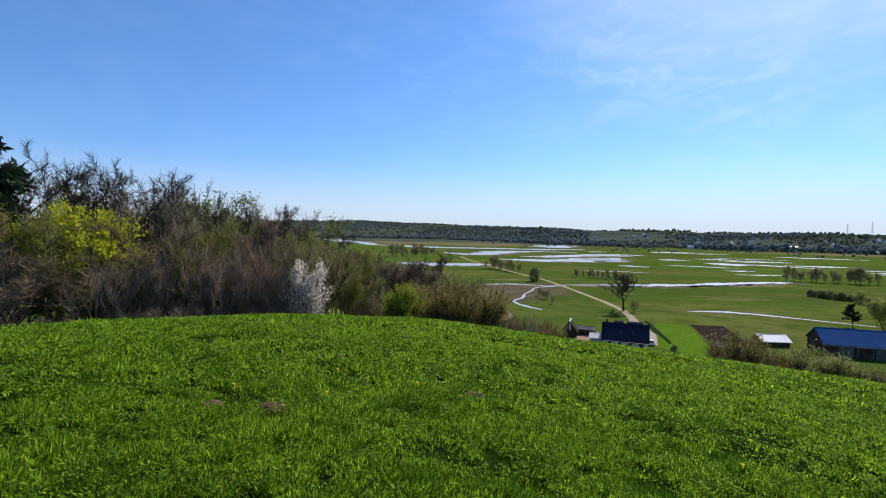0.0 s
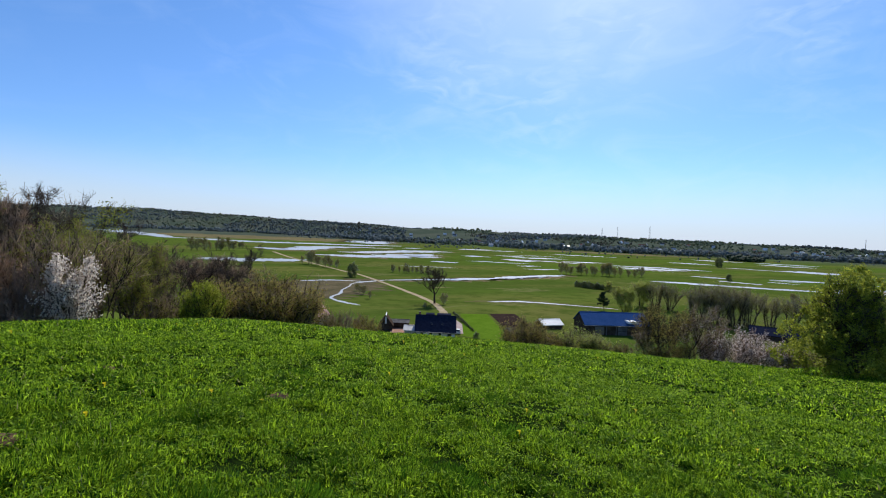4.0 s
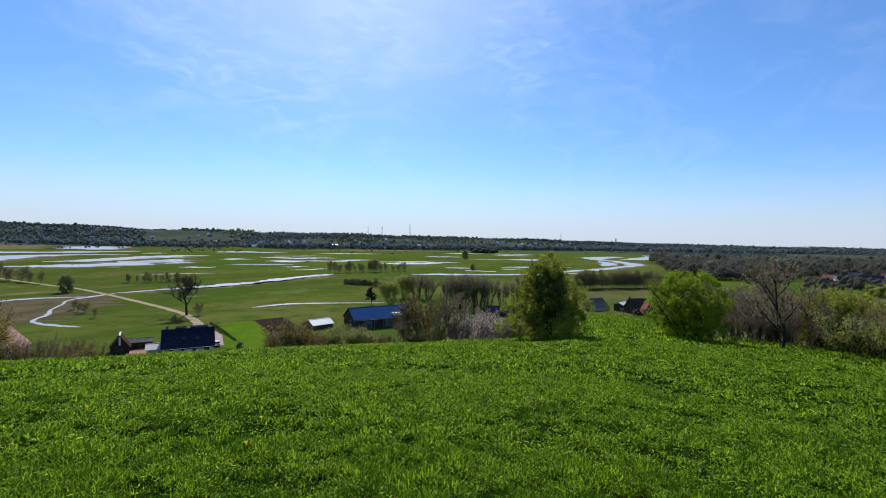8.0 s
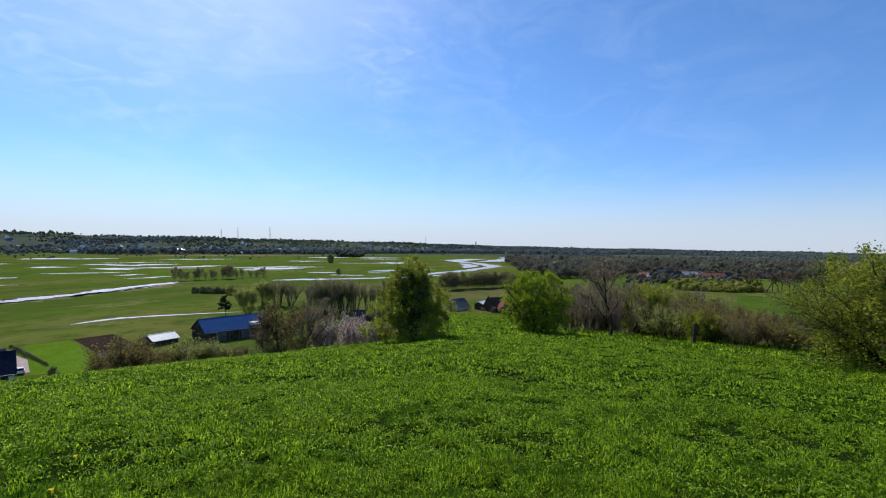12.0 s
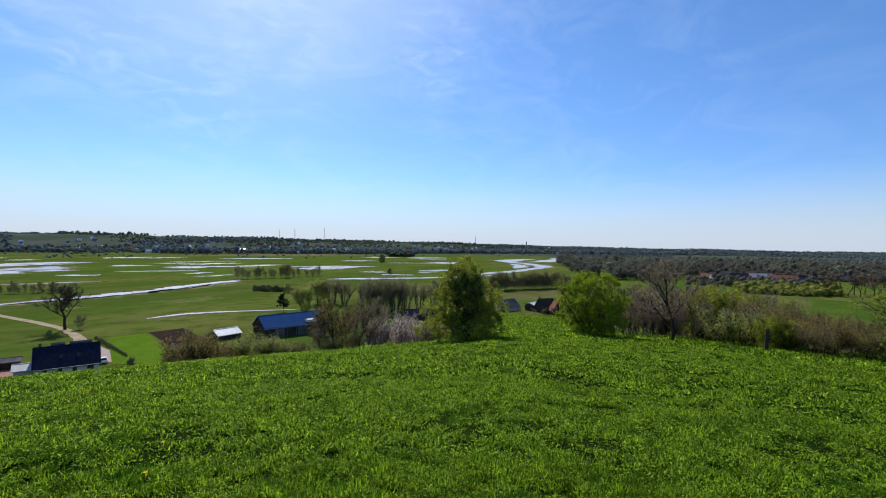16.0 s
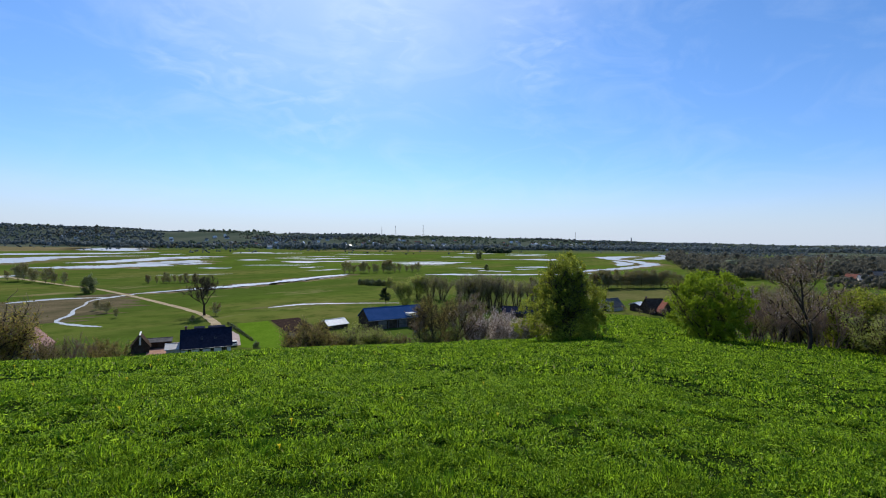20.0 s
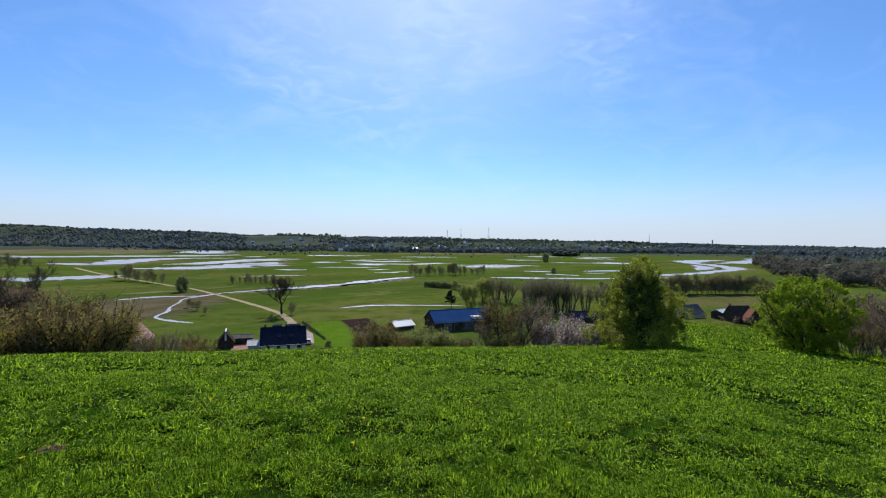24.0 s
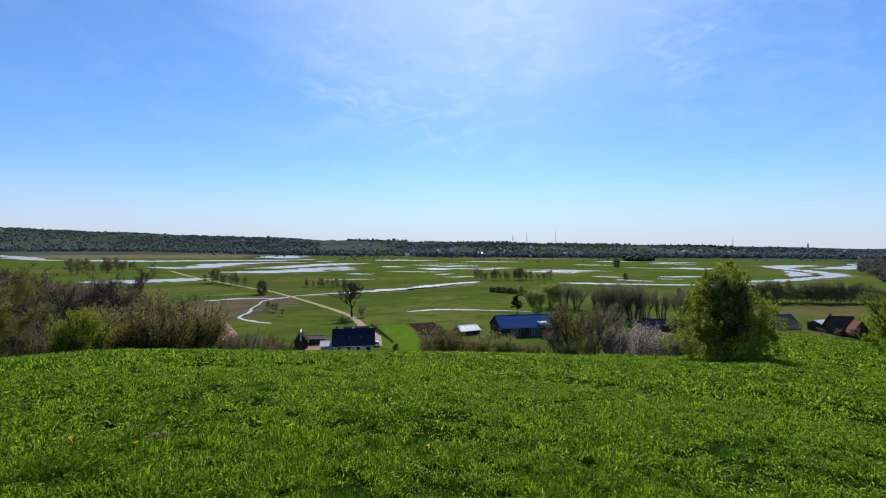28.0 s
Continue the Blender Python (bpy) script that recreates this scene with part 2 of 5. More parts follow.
M_fallow = solid("fallow_grass", (0.13, 0.125, 0.045), (0.09, 0.10, 0.03), 0.05, 0.95, coords="World")
M_slate = solid("dark_slate_roof", (0.016, 0.019, 0.035), (0.026, 0.031, 0.055), 1.5, 0.75)
M_blue = solid("blue_sheet_roof", (0.034, 0.082, 0.205), (0.046, 0.10, 0.235), 0.25, 0.8, 0.0)
M_pale_roof = solid("pale_grey_roof", (0.34, 0.345, 0.35), (0.45, 0.45, 0.45), 0.5, 0.6)
M_white = solid("white_render", (0.68, 0.67, 0.64), (0.78, 0.77, 0.74), 0.6, 0.8)
M_cream = solid("cream_render", (0.52, 0.46, 0.38), (0.62, 0.56, 0.47), 0.6, 0.85)
M_brown_wall = solid("dark_boarding", (0.05, 0.035, 0.025), (0.10, 0.075, 0.055), 1.0, 0.85)
M_red = solid("red_roof_tiles", (0.21, 0.085, 0.06), (0.29, 0.13, 0.095), 0.8, 0.8)
M_grey_roof = solid("grey_roof", (0.10, 0.095, 0.09), (0.18, 0.17, 0.16), 0.6, 0.8)
M_pink_roof = solid("faded_pink_roof", (0.34, 0.20, 0.17), (0.46, 0.30, 0.26), 0.7, 0.8)
M_glass = solid("dark_window", (0.02, 0.025, 0.03), (0.03, 0.035, 0.04), 1.0, 0.08)
M_steel = solid("grey_steel", (0.30, 0.30, 0.31), (0.40, 0.40, 0.41), 1.0, 0.5, 0.6)
M_brick = solid("red_brick", (0.28, 0.12, 0.08), (0.36, 0.17, 0.12), 0.8, 0.85)
M_post = solid("weathered_post", (0.05, 0.042, 0.034), (0.10, 0.085, 0.07), 5.0, 0.9, bump=0.01)
M_foil_glint = solid("milky_foil_and_glint", (0.62, 0.63, 0.62), (0.74, 0.75, 0.74), 0.8, 0.4)

M_water, _n, _l, _p = nodes_of("flood_water")
# turbid water, paled further: sky glare and sun glints put into its colour
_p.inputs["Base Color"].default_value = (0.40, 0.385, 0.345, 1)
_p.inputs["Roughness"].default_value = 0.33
_p.inputs["IOR"].default_value = 1.42
_bp = _n.new("ShaderNodeBump")
_bp.inputs["Strength"].default_value, _bp.inputs["Distance"].default_value = 0.25, 0.05
_l.new(noise_tex(_n, _l, _n.new("ShaderNodeNewGeometry").outputs["Position"], 0.7), _bp.inputs["Height"])
_l.new(_bp.outputs["Normal"], _p.inputs["Normal"])

# the ground: turf on the hill, wet meadow with olive and straw patches in the valley
M_ground, _n, _l, _p = nodes_of("meadow_ground")
_geo = _n.new("ShaderNodeNewGeometry")
_pos = _geo.outputs["Position"]
# dark turf soil, taken near black: the shade between blades is put in
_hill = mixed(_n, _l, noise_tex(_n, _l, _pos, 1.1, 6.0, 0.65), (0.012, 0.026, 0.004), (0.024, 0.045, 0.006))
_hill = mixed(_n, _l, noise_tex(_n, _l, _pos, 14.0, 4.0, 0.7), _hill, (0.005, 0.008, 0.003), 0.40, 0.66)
_st = _n.new("ShaderNodeMapping")
_st.inputs["Scale"].default_value = (0.55, 1.5, 1.0)
_st.inputs["Rotation"].default_value = (0, 0, 0.75)
_l.new(_pos, _st.inputs["Vector"])
_val = mixed(_n, _l, noise_tex(_n, _l, _st.outputs["Vector"], 0.012, 7.0, 0.62), (0.065, 0.098, 0.017), (0.126, 0.128, 0.034), 0.44, 0.60)
_val = mixed(_n, _l, noise_tex(_n, _l, _st.outputs["Vector"], 0.004, 6.0, 0.6), _val, (0.084, 0.132, 0.018), 0.44, 0.60)
_val = mixed(_n, _l, noise_tex(_n, _l, _st.outputs["Vector"], 0.02, 8.0, 0.7), _val, (0.19, 0.165, 0.075), 0.60, 0.70)
_val = mixed(_n, _l, noise_tex(_n, _l, _pos, 0.09, 6.0, 0.7), _val, (0.055, 0.082, 0.014), 0.48, 0.66)
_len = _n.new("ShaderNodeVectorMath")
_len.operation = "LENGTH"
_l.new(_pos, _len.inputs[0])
# olive land of the far slopes, greyed by distance: haze put into its colour
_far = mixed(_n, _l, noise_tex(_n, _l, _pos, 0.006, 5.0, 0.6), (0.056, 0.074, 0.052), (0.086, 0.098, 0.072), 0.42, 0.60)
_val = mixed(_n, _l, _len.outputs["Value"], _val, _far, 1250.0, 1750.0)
_sep = _n.new("ShaderNodeSeparateXYZ")
_l.new(_pos, _sep.inputs["Vector"])
_low = _n.new("ShaderNodeMath")
_low.operation = "MULTIPLY"
_low.inputs[1].default_value = -1.0
_l.new(_sep.outputs["Z"], _low.inputs[0])
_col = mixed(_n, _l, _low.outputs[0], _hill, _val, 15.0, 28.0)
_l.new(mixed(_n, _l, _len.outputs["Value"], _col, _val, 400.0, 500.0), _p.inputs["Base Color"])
_p.inputs["Roughness"].default_value = 0.9
_p.inputs["Specular IOR Level"].default_value = 0.0
_bp = _n.new("ShaderNodeBump")
_bp.inputs["Strength"].default_value, _bp.inputs["Distance"].default_value = 0.7, 0.06
_l.new(noise_tex(_n, _l, _pos, 9.0, 5.0, 0.7), _bp.inputs["Height"])
_l.new(_bp.outputs["Normal"], _p.inputs["Normal"])


# ---- the lie of the land ----
VALLEY = -32.0
K_AZ = ([-180, -60, -45, -20, 0, 15, 25, 45, 60, 68, 130, 180], [0.008, 0.009, 0.00864, 0.00628, 0.0050, 0.00472, 0.00406, 0.0026, 0.00144, 0.0002, 0.0, 0.004])
EDGE_AZ = ([-180, -60, -20, 0, 25, 45, 58, 64, 69, 75, 80, 86, 96, 112, 140, 180], [40, 32, 34, 31, 31, 35, 38, 44, 70, 66, 46, 40, 37, 31, 40, 40])
RIDGE_AZ = ([-180, -20, -5, 3, 13, 33, 53, 70, 82, 95, 115, 180], [2600, 2500, 2450, 2200, 1560, 1350, 1450, 1830, 1900, 2600, 2800, 2600])
TOP_AZ = ([-180, -50, -20, -15, -3, 5, 12, 18, 27, 37, 45, 60, 70, 80, 95, 110, 180], [0.02, 0.02, 0.0205, 0.0235, 0.0235, 0.0205, 0.0145, 0.0125, 0.0135, 0.0115, 0.009, 0.006, 0.0032, -0.001, -0.0025, -0.003, 0.0])


def value_noise(x, y, seed=0):
    """Smooth noise from 0 to 1 on a grid of side 1."""
    xi, yi = np.floor(x).astype(np.int64), np.floor(y).astype(np.int64)
    fx, fy = x - xi, y - yi
    fx, fy = fx * fx * (3 - 2 * fx), fy * fy * (3 - 2 * fy)

    def at(i, j):
        h = (i * 374761393 + j * 668265263 + seed * 1442695041) & 0x7FFFFFFF
        h = ((h ^ (h >> 13)) * 1274126177) & 0x7FFFFFFF
        return ((h ^ (h >> 16)) & 0xFFFF) / 65535.0
    return (at(xi, yi) * (1 - fx) + at(xi + 1, yi) * fx) * (1 - fy) + (at(xi, yi + 1) * (1 - fx) + at(xi + 1, yi + 1) * fx) * fy


def ground_z(x, y):
    x, y = np.asarray(x, float), np.asarray(y, float)
    r = np.hypot(x, y)
    az = np.degrees(np.arctan2(x, y))
    k, edge = np.interp(az, *K_AZ), np.interp(az, *EDGE_AZ)
    slope = 0.125 * np.cos(np.radians(az - 85))
    inner = np.minimum(r, edge)
    z = -slope * inner - k * inner ** 2
    z = z + 0.016 * np.interp(az, [64, 69, 77, 81], [0, 1, 1, 0]) * np.maximum(inner - 30, 0)
    out = np.maximum(r - edge, 0)
    z = z - (np.maximum(slope, 0.05) + 2 * k * edge) * out * np.exp(-out / 60) * 0.6 - 0.30 * out * (out / (out + 12))
    z = z + (value_noise(x * 0.9, y * 0.9, 1) - 0.5) * 0.05 * np.clip(r - 1, 0, 1) + (value_noise(x * 0.23, y * 0.23, 2) - 0.5) * 0.16 * np.clip(r / 8, 0, 1)
    soft = 2.0
    z = VALLEY + soft * np.logaddexp(0, (z - VALLEY) / soft)
    z = np.where(z < VALLEY + 0.02, VALLEY, z)
    # the far side of the valley
    rb, top = np.interp(az, *RIDGE_AZ), np.interp(az, *TOP_AZ)
    up = np.clip((r - rb) / 900.0, 0, 1)
    up = up * up * (3 - 2 * up)
    crest = EYE + top * (rb + 900) - VALLEY - 14
    wob = (value_noise(x / 520, y / 520, 8) - 0.5) * 14 + (value_noise(x / 260, y / 260, 3) - 0.5) * 12 + (value_noise(x / 90, y / 90, 4) - 0.5) * 6
    return np.where(r > rb, VALLEY + up * (crest + wob) + np.maximum(r - rb - 900, 0) * np.minimum(top, 0.004), z)


def gz(x, y):
    return float(ground_z(x, y))


def P(az, d):
    """The place d metres off in the direction az, degrees clockwise from straight ahead."""
    return d * math.sin(radians(az)), d * math.cos(radians(az))


# ---- mesh helpers ----
def mesh_np(name, verts, faces, material=None, smooth=False):
    """A mesh from arrays: verts n x 3, faces m x 3 or m x 4."""
    verts, faces = np.asarray(verts, np.float32), np.asarray(faces, np.int32)
    me = bpy.data.meshes.new(name)
    k = faces.shape[1]
    me.vertices.add(len(verts))
    me.vertices.foreach_set("co", verts.ravel())
    me.loops.add(faces.size)
    me.loops.foreach_set("vertex_index", faces.ravel())
    me.polygons.add(len(faces))
    me.polygons.foreach_set("loop_start", np.arange(0, faces.size, k, dtype=np.int32))
    if smooth:
        me.polygons.foreach_set("use_smooth", np.ones(len(faces), bool))
    me.update(calc_edges=True)
    if material:
        me.materials.append(material)
    return me


def child(name, data, parent, label=""):
    ob = new(name, data)
    ob.parent = parent
    if label:
        tagged(ob, label)
    return ob


def part(name, bm, material, parent, label=""):
    me = bpy.data.meshes.new(name)
    bm.to_mesh(me)
    bm.free()
    me.materials.append(material)
    return child(name, me, parent, label)


def box(bm, x0, x1, y0, y1, z0, z1):
    v = [bm.verts.new(c) for c in ((x0, y0, z0), (x1, y0, z0), (x1, y1, z0), (x0, y1, z0), (x0, y0, z1), (x1, y0, z1), (x1, y1, z1), (x0, y1, z1))]
    for f in ((3, 2, 1, 0), (4, 5, 6, 7), (0, 1, 5, 4), (1, 2, 6, 5), (2, 3, 7, 6), (3, 0, 4, 7)):
        bm.faces.new([v[i] for i in f])
    return bm


def boxes(*rows):
    bm = bmesh.new()
    for r in rows:
        box(bm, *r)
    return bm


def prism(bm, section, x0, x1):
    """A section in y, z drawn along x."""
    a = [bm.verts.new((x0, y, z)) for y, z in section]
    b = [bm.verts.new((x1, y, z)) for y, z in section]
    n = len(section)
    for i in range(n):
        j = (i + 1) % n
        bm.faces.new((a[i], a[j], b[j], b[i]))
    bm.faces.new(a[::-1])
    bm.faces.new(b)
    return bm


def smooth_line(pts, steps=8):
    """Points of a smooth line through pts; all columns are carried along."""
    p = np.array(pts, float)
    p = np.vstack([2 * p[0] - p[1], p, 2 * p[-1] - p[-2]])
    out = []
    for i in range(1, len(p) - 2):
        for t in np.linspace(0, 1, steps, endpoint=False):
            a, b, c, d = p[i - 1], p[i], p[i + 1], p[i + 2]
            out.append(0.5 * (2 * b + (c - a) * t + (2 * a - 5 * b + 4 * c - d) * t * t + (3 * b - a - 3 * c + d) * t ** 3))
    out.append(p[-2])
    return np.array(out)


def ribbon(name, pts, lift, material, wobble=0.2, seed=0, steps=26, base=None):
    """A band along (x, y, width) points, lying on the ground, with uneven rims."""
    q = smooth_line(pts, steps)
    t = np.gradient(q[:, :2], axis=0)
    t /= np.linalg.norm(t, axis=1)[:, None] + 1e-9
    nrm = np.stack([-t[:, 1], t[:, 0]], 1)
    w = np.maximum(q[:, 2], 0.02) / 2
    s = np.arange(len(q)) * 0.27
    wa = w * (1 + wobble * 2 * (value_noise(s, s * 0 + seed, 5) - 0.5) + wobble * (value_noise(s * 3, s * 0 + seed, 6) - 0.5))
    wb = w * (1 + wobble * 2 * (value_noise(s, s * 0 + seed + 40, 5) - 0.5) + wobble * (value_noise(s * 3, s * 0 + seed + 9, 6) - 0.5))
    cols = np.linspace(-1, 1, 5)
    rows = []
    for c in cols:
        xy = q[:, :2] + nrm * (np.where(c < 0, wa, wb) * c)[:, None]
        z = ground_z(xy[:, 0], xy[:, 1]) + lift if base is None else np.full(len(xy), base)
        rows.append(np.column_stack([xy, z]))
    n, k = len(q), len(cols)
    v = np.stack(rows, 1).reshape(-1, 3)
    i, j = np.meshgrid(np.arange(n - 1), np.arange(k - 1), indexing="ij")
    a = (i * k + j).ravel()
    return new(name, mesh_np(name, v, np.stack([a, a + k, a + k + 1, a + 1], 1)[:, ::-1], material, True))


# ---- ground ----
def build_ground():
    rad = np.concatenate([[0.0], np.linspace(0.6, 12, 40), np.linspace(12.4, 60, 90), np.geomspace(61.5, 320, 60), np.geomspace(330, 4900, 70)])
    azs = np.concatenate([np.arange(-60, 122, 0.75), np.arange(122, 300, 4.0)])
    rr, aa = np.meshgrid(rad, np.radians(azs), indexing="ij")
    x, y = rr * np.sin(aa), rr * np.cos(aa)
    v = np.stack([x, y, ground_z(x, y)], -1).reshape(-1, 3)
    n, k = len(rad), len(azs)
    i, j = np.meshgrid(np.arange(n - 1), np.arange(k), indexing="ij")
    j2 = (j + 1) % k
    f = np.stack([i * k + j, (i + 1) * k + j, (i + 1) * k + j2, i * k + j2], -1).reshape(-1, 4)[:, ::-1]
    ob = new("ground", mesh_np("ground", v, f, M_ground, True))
    tagged(ob, "green grassy hilltop falling to a wide flooded valley meadow", "ground", kind="structure")


build_ground()

WATERS = [
    [(-110, 1190, 30), (-15, 1075, 70), (66, 1060, 70), (222, 1035, 60), (330, 1060, 30)],
    [(-46, 513, 20), (-12, 500, 44), (28, 500, 40), (62, 506, 6)],
    [(5, 800, 8), (47, 750, 50), (85, 800, 60), (120, 870, 60), (190, 900, 30), (260, 880, 8)],
    [(76, 618, 10), (110, 605, 40), (149, 600, 52), (217, 640, 60), (262, 690, 12)],
    [(120, 700, 8), (170, 705, 40), (230, 760, 50), (300, 800, 40), (345, 784, 10)],
    [(300, 1180, 60), (310, 1300, 110), (360, 1440, 120), (430, 1480, 40)],
    [(205, 615, 4), (225, 605, 30), (246, 596, 4)],
    [(318, 672, 4), (330, 667, 22), (343, 660, 4)],
    [(432, 948, 8), (470, 955, 50), (525, 960, 8)],
    [(336, 590, 4), (352, 580, 24), (376, 568, 12), (398, 552, 16), (420, 510, 4)],
    [(84, 309, 2), (112, 312, 7), (135, 313, 11), (160, 317, 12), (178, 321, 5), (186, 325, 10), (205, 330, 15), (225, 336, 15), (245, 343, 10), (268, 351, 3)],
    [(196, 322, 1), (215, 328, 4), (240, 336, 5), (262, 344, 2)],
    [(112, 207, 1), (122, 207, 3.2), (132, 205, 3.8), (151, 191, 2), (168, 176, 1)],
    [(425, 455, 4), (455, 435, 36), (475, 425, 30), (500, 412, 4)],
    [(320, 300, 3), (340, 285, 14), (377, 250, 12), (430, 214, 10), (470, 200, 4)],
    [(690, 425, 8), (730, 400, 50), (770, 380, 8)],
    [(495, 310, 3), (525, 290, 18), (552, 274, 3)],
    [(440, 224, 5), (503, 219, 14), (565, 211, 17), (640, 211, 17), (705, 214, 22), (745, 228, 26), (780, 252, 26), (830, 290, 26), (864, 330, 26), (960, 370, 50), (1080, 360, 30)],
    [(640, 236, 4), (690, 246, 22), (745, 268, 20), (790, 300, 6)],
    [(900, 300, 10), (1000, 280, 60), (1120, 300, 40), (1200, 330, 10)],
    [(1200, 330, 40), (1330, 275, 170), (1480, 205, 60)],
    [(915, 208, 8), (950, 190, 46), (995, 165, 8)],
    [(84, 307, 2.4), (72, 300, 3.6), (60, 290, 1.8), (55, 276, 1.3), (48, 260, 1.2), (44, 245, 1.8), (37, 230, 1.4), (40, 216, 2.6), (46, 205, 1.4)],
    [(70, 300, 2), (50, 310, 6), (30, 306, 3)],
    [(-210, 180, 10), (-180, 195, 34), (-150, 208, 34), (-118, 228, 20), (-96, 240, 4)],
    [(-460, 1950, 60), (-330, 1600, 90), (-270, 1500, 60), (-174, 1217, 40), (-110, 1190, 20)],
]
for i in (3, 4, 9, 13, 6, 2, 5, 8, 10, 15, 17, 18, 19):
    tagged(ribbon("reed_margin", [(x + 4, y - 3, w * 1.25 + 9) for x, y, w in WATERS[i]], 0.02, M_reed, 0.5, 60 + i, base=VALLEY + 0.02), "straw-brown reeds along flood water", "reed bed", kind="structure")
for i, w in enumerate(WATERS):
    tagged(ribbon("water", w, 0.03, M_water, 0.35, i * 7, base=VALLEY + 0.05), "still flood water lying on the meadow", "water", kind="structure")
tagged(ribbon("puddle_margin", [(100, 210, 2), (122, 207, 12), (140, 200, 13), (155, 188, 9), (172, 172, 2)], 0.02, M_fallow, 0.4, 44, base=VALLEY + 0.02), "yellowish wet grass round a puddle", "marsh", kind="structure")
tagged(ribbon("stream_margin", [(92, 308, 4), (135, 312, 20), (180, 320, 18), (225, 335, 24), (262, 350, 6)], 0.02, M_mud, 0.4, 45, base=VALLEY + 0.02), "brown wet margin of the stream", "marsh", kind="structure")
tagged(ribbon("marsh", [(14, 222, 16), (27, 248, 52), (42, 276, 62), (62, 298, 40), (84, 314, 12)], 0.02, M_mud, 0.4, 3), "brown trampled marsh beside the stream", "marsh", kind="structure")
tagged(ribbon("mud_bank", [(340, 600, 8), (375, 582, 50), (410, 555, 10)], 0.02, M_mud, 0.4, 5, base=VALLEY + 0.03), "bare mud bank between flood pools", "mud bank", kind="structure")
tagged(ribbon("reed_bed", [(-300, 1600, 260), (-60, 1500, 420), (150, 1420, 420), (300, 1330, 200), (380, 1250, 40)], 0.02, M_reed, 0.3, 15, base=VALLEY + 0.02), "straw-brown reed bed beside the river", "reed bed", kind="structure")
tagged(ribbon("reed_bed", [(640, 1020, 20), (800, 980, 110), (960, 880, 120), (1080, 800, 20)], 0.02, M_reed, 0.3, 16, base=VALLEY + 0.02), "straw-brown reed bed below the town", "reed bed", kind="structure")
_pr = random.Random(5)
for i in range(34):
    az, d = _pr.uniform(14, 66), _pr.choice((_pr.uniform(460, 760), _pr.uniform(650, 1150)))
    x, y = P(az, d)
    ln, wd = _pr.uniform(14, 45) * d / 700, _pr.uniform(5, 22) * (d / 700) ** 2
    tx, ty = math.cos(radians(az + _pr.uniform(-22, 12))), -math.sin(radians(az + _pr.uniform(-22, 12)))
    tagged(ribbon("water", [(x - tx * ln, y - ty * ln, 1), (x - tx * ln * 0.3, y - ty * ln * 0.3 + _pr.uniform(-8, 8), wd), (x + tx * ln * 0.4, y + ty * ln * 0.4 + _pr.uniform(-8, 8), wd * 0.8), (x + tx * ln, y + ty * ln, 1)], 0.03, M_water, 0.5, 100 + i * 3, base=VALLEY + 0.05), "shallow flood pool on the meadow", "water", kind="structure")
tagged(ribbon("fallow_field", [(240, 130, 10), (290, 110, 50), (340, 78, 50), (380, 40, 20)], 0.02, M_fallow, 0.15, 21, base=VALLEY + 0.03), "brownish fallow field on the valley floor", "field", kind="structure")
tagged(ribbon("road", [(28, 666, 4), (41, 547, 3.6), (67, 394, 3), (76, 352, 3), (80, 308, 3), (82, 268, 3), (83, 216, 3), (79, 190, 3.3), (75, 176, 3.8)], 0.06, M_track, 0.12, 8), "sandy farm track across the meadow", "track", kind="structure")
tagged(ribbon("lane", [(75, 177, 3.8), (72, 158, 4.4), (69.2, 147, 4.6), (67.6, 141, 4.4)], 0.07, M_lane, 0.05, 9), "pale pinkish paved lane beside the house", "lane", kind="structure")


def field(name, corners, lift, material, label):
    bm = bmesh.new()
    a, b, c, d = [Vector(p) for p in corners]
    n = 14
    grid = [[bm.verts.new((*(a.lerp(b, i / n).lerp(d.lerp(c, i / n), j / n)), 0)) for j in range(n + 1)] for i in range(n + 1)]
    for i in range(n):
        for j in range(n):
            bm.faces.new((grid[i][j], grid[i + 1][j], grid[i + 1][j + 1], grid[i][j + 1]))
    for v in bm.verts:
        v.co.z = gz(v.co.x, v.co.y) + lift
    bmesh.ops.recalc_face_normals(bm, faces=bm.faces)
    me = bpy.data.meshes.new(name)
    bm.to_mesh(me)
    bm.free()
    me.materials.append(material)
    tagged(new(name, me), label, "field", kind="structure")


field("field", [(83, 177), (94, 174), (77, 122), (66, 138)], 0.08, M_crop, "bright green young crop in a strip field")
field("ploughed_field", [(95.5, 175), (107, 173), (93, 128), (79, 122)], 0.10, M_plough, "dark ploughed soil in a strip field")


# ---- grass ----
MOLEHILLS = [(4.4, 17.2, 0.13), (-20.1, 20.4, 0.13), (-26.5, 20.0, 0.12), (-12.5, 14.0, 0.10)]


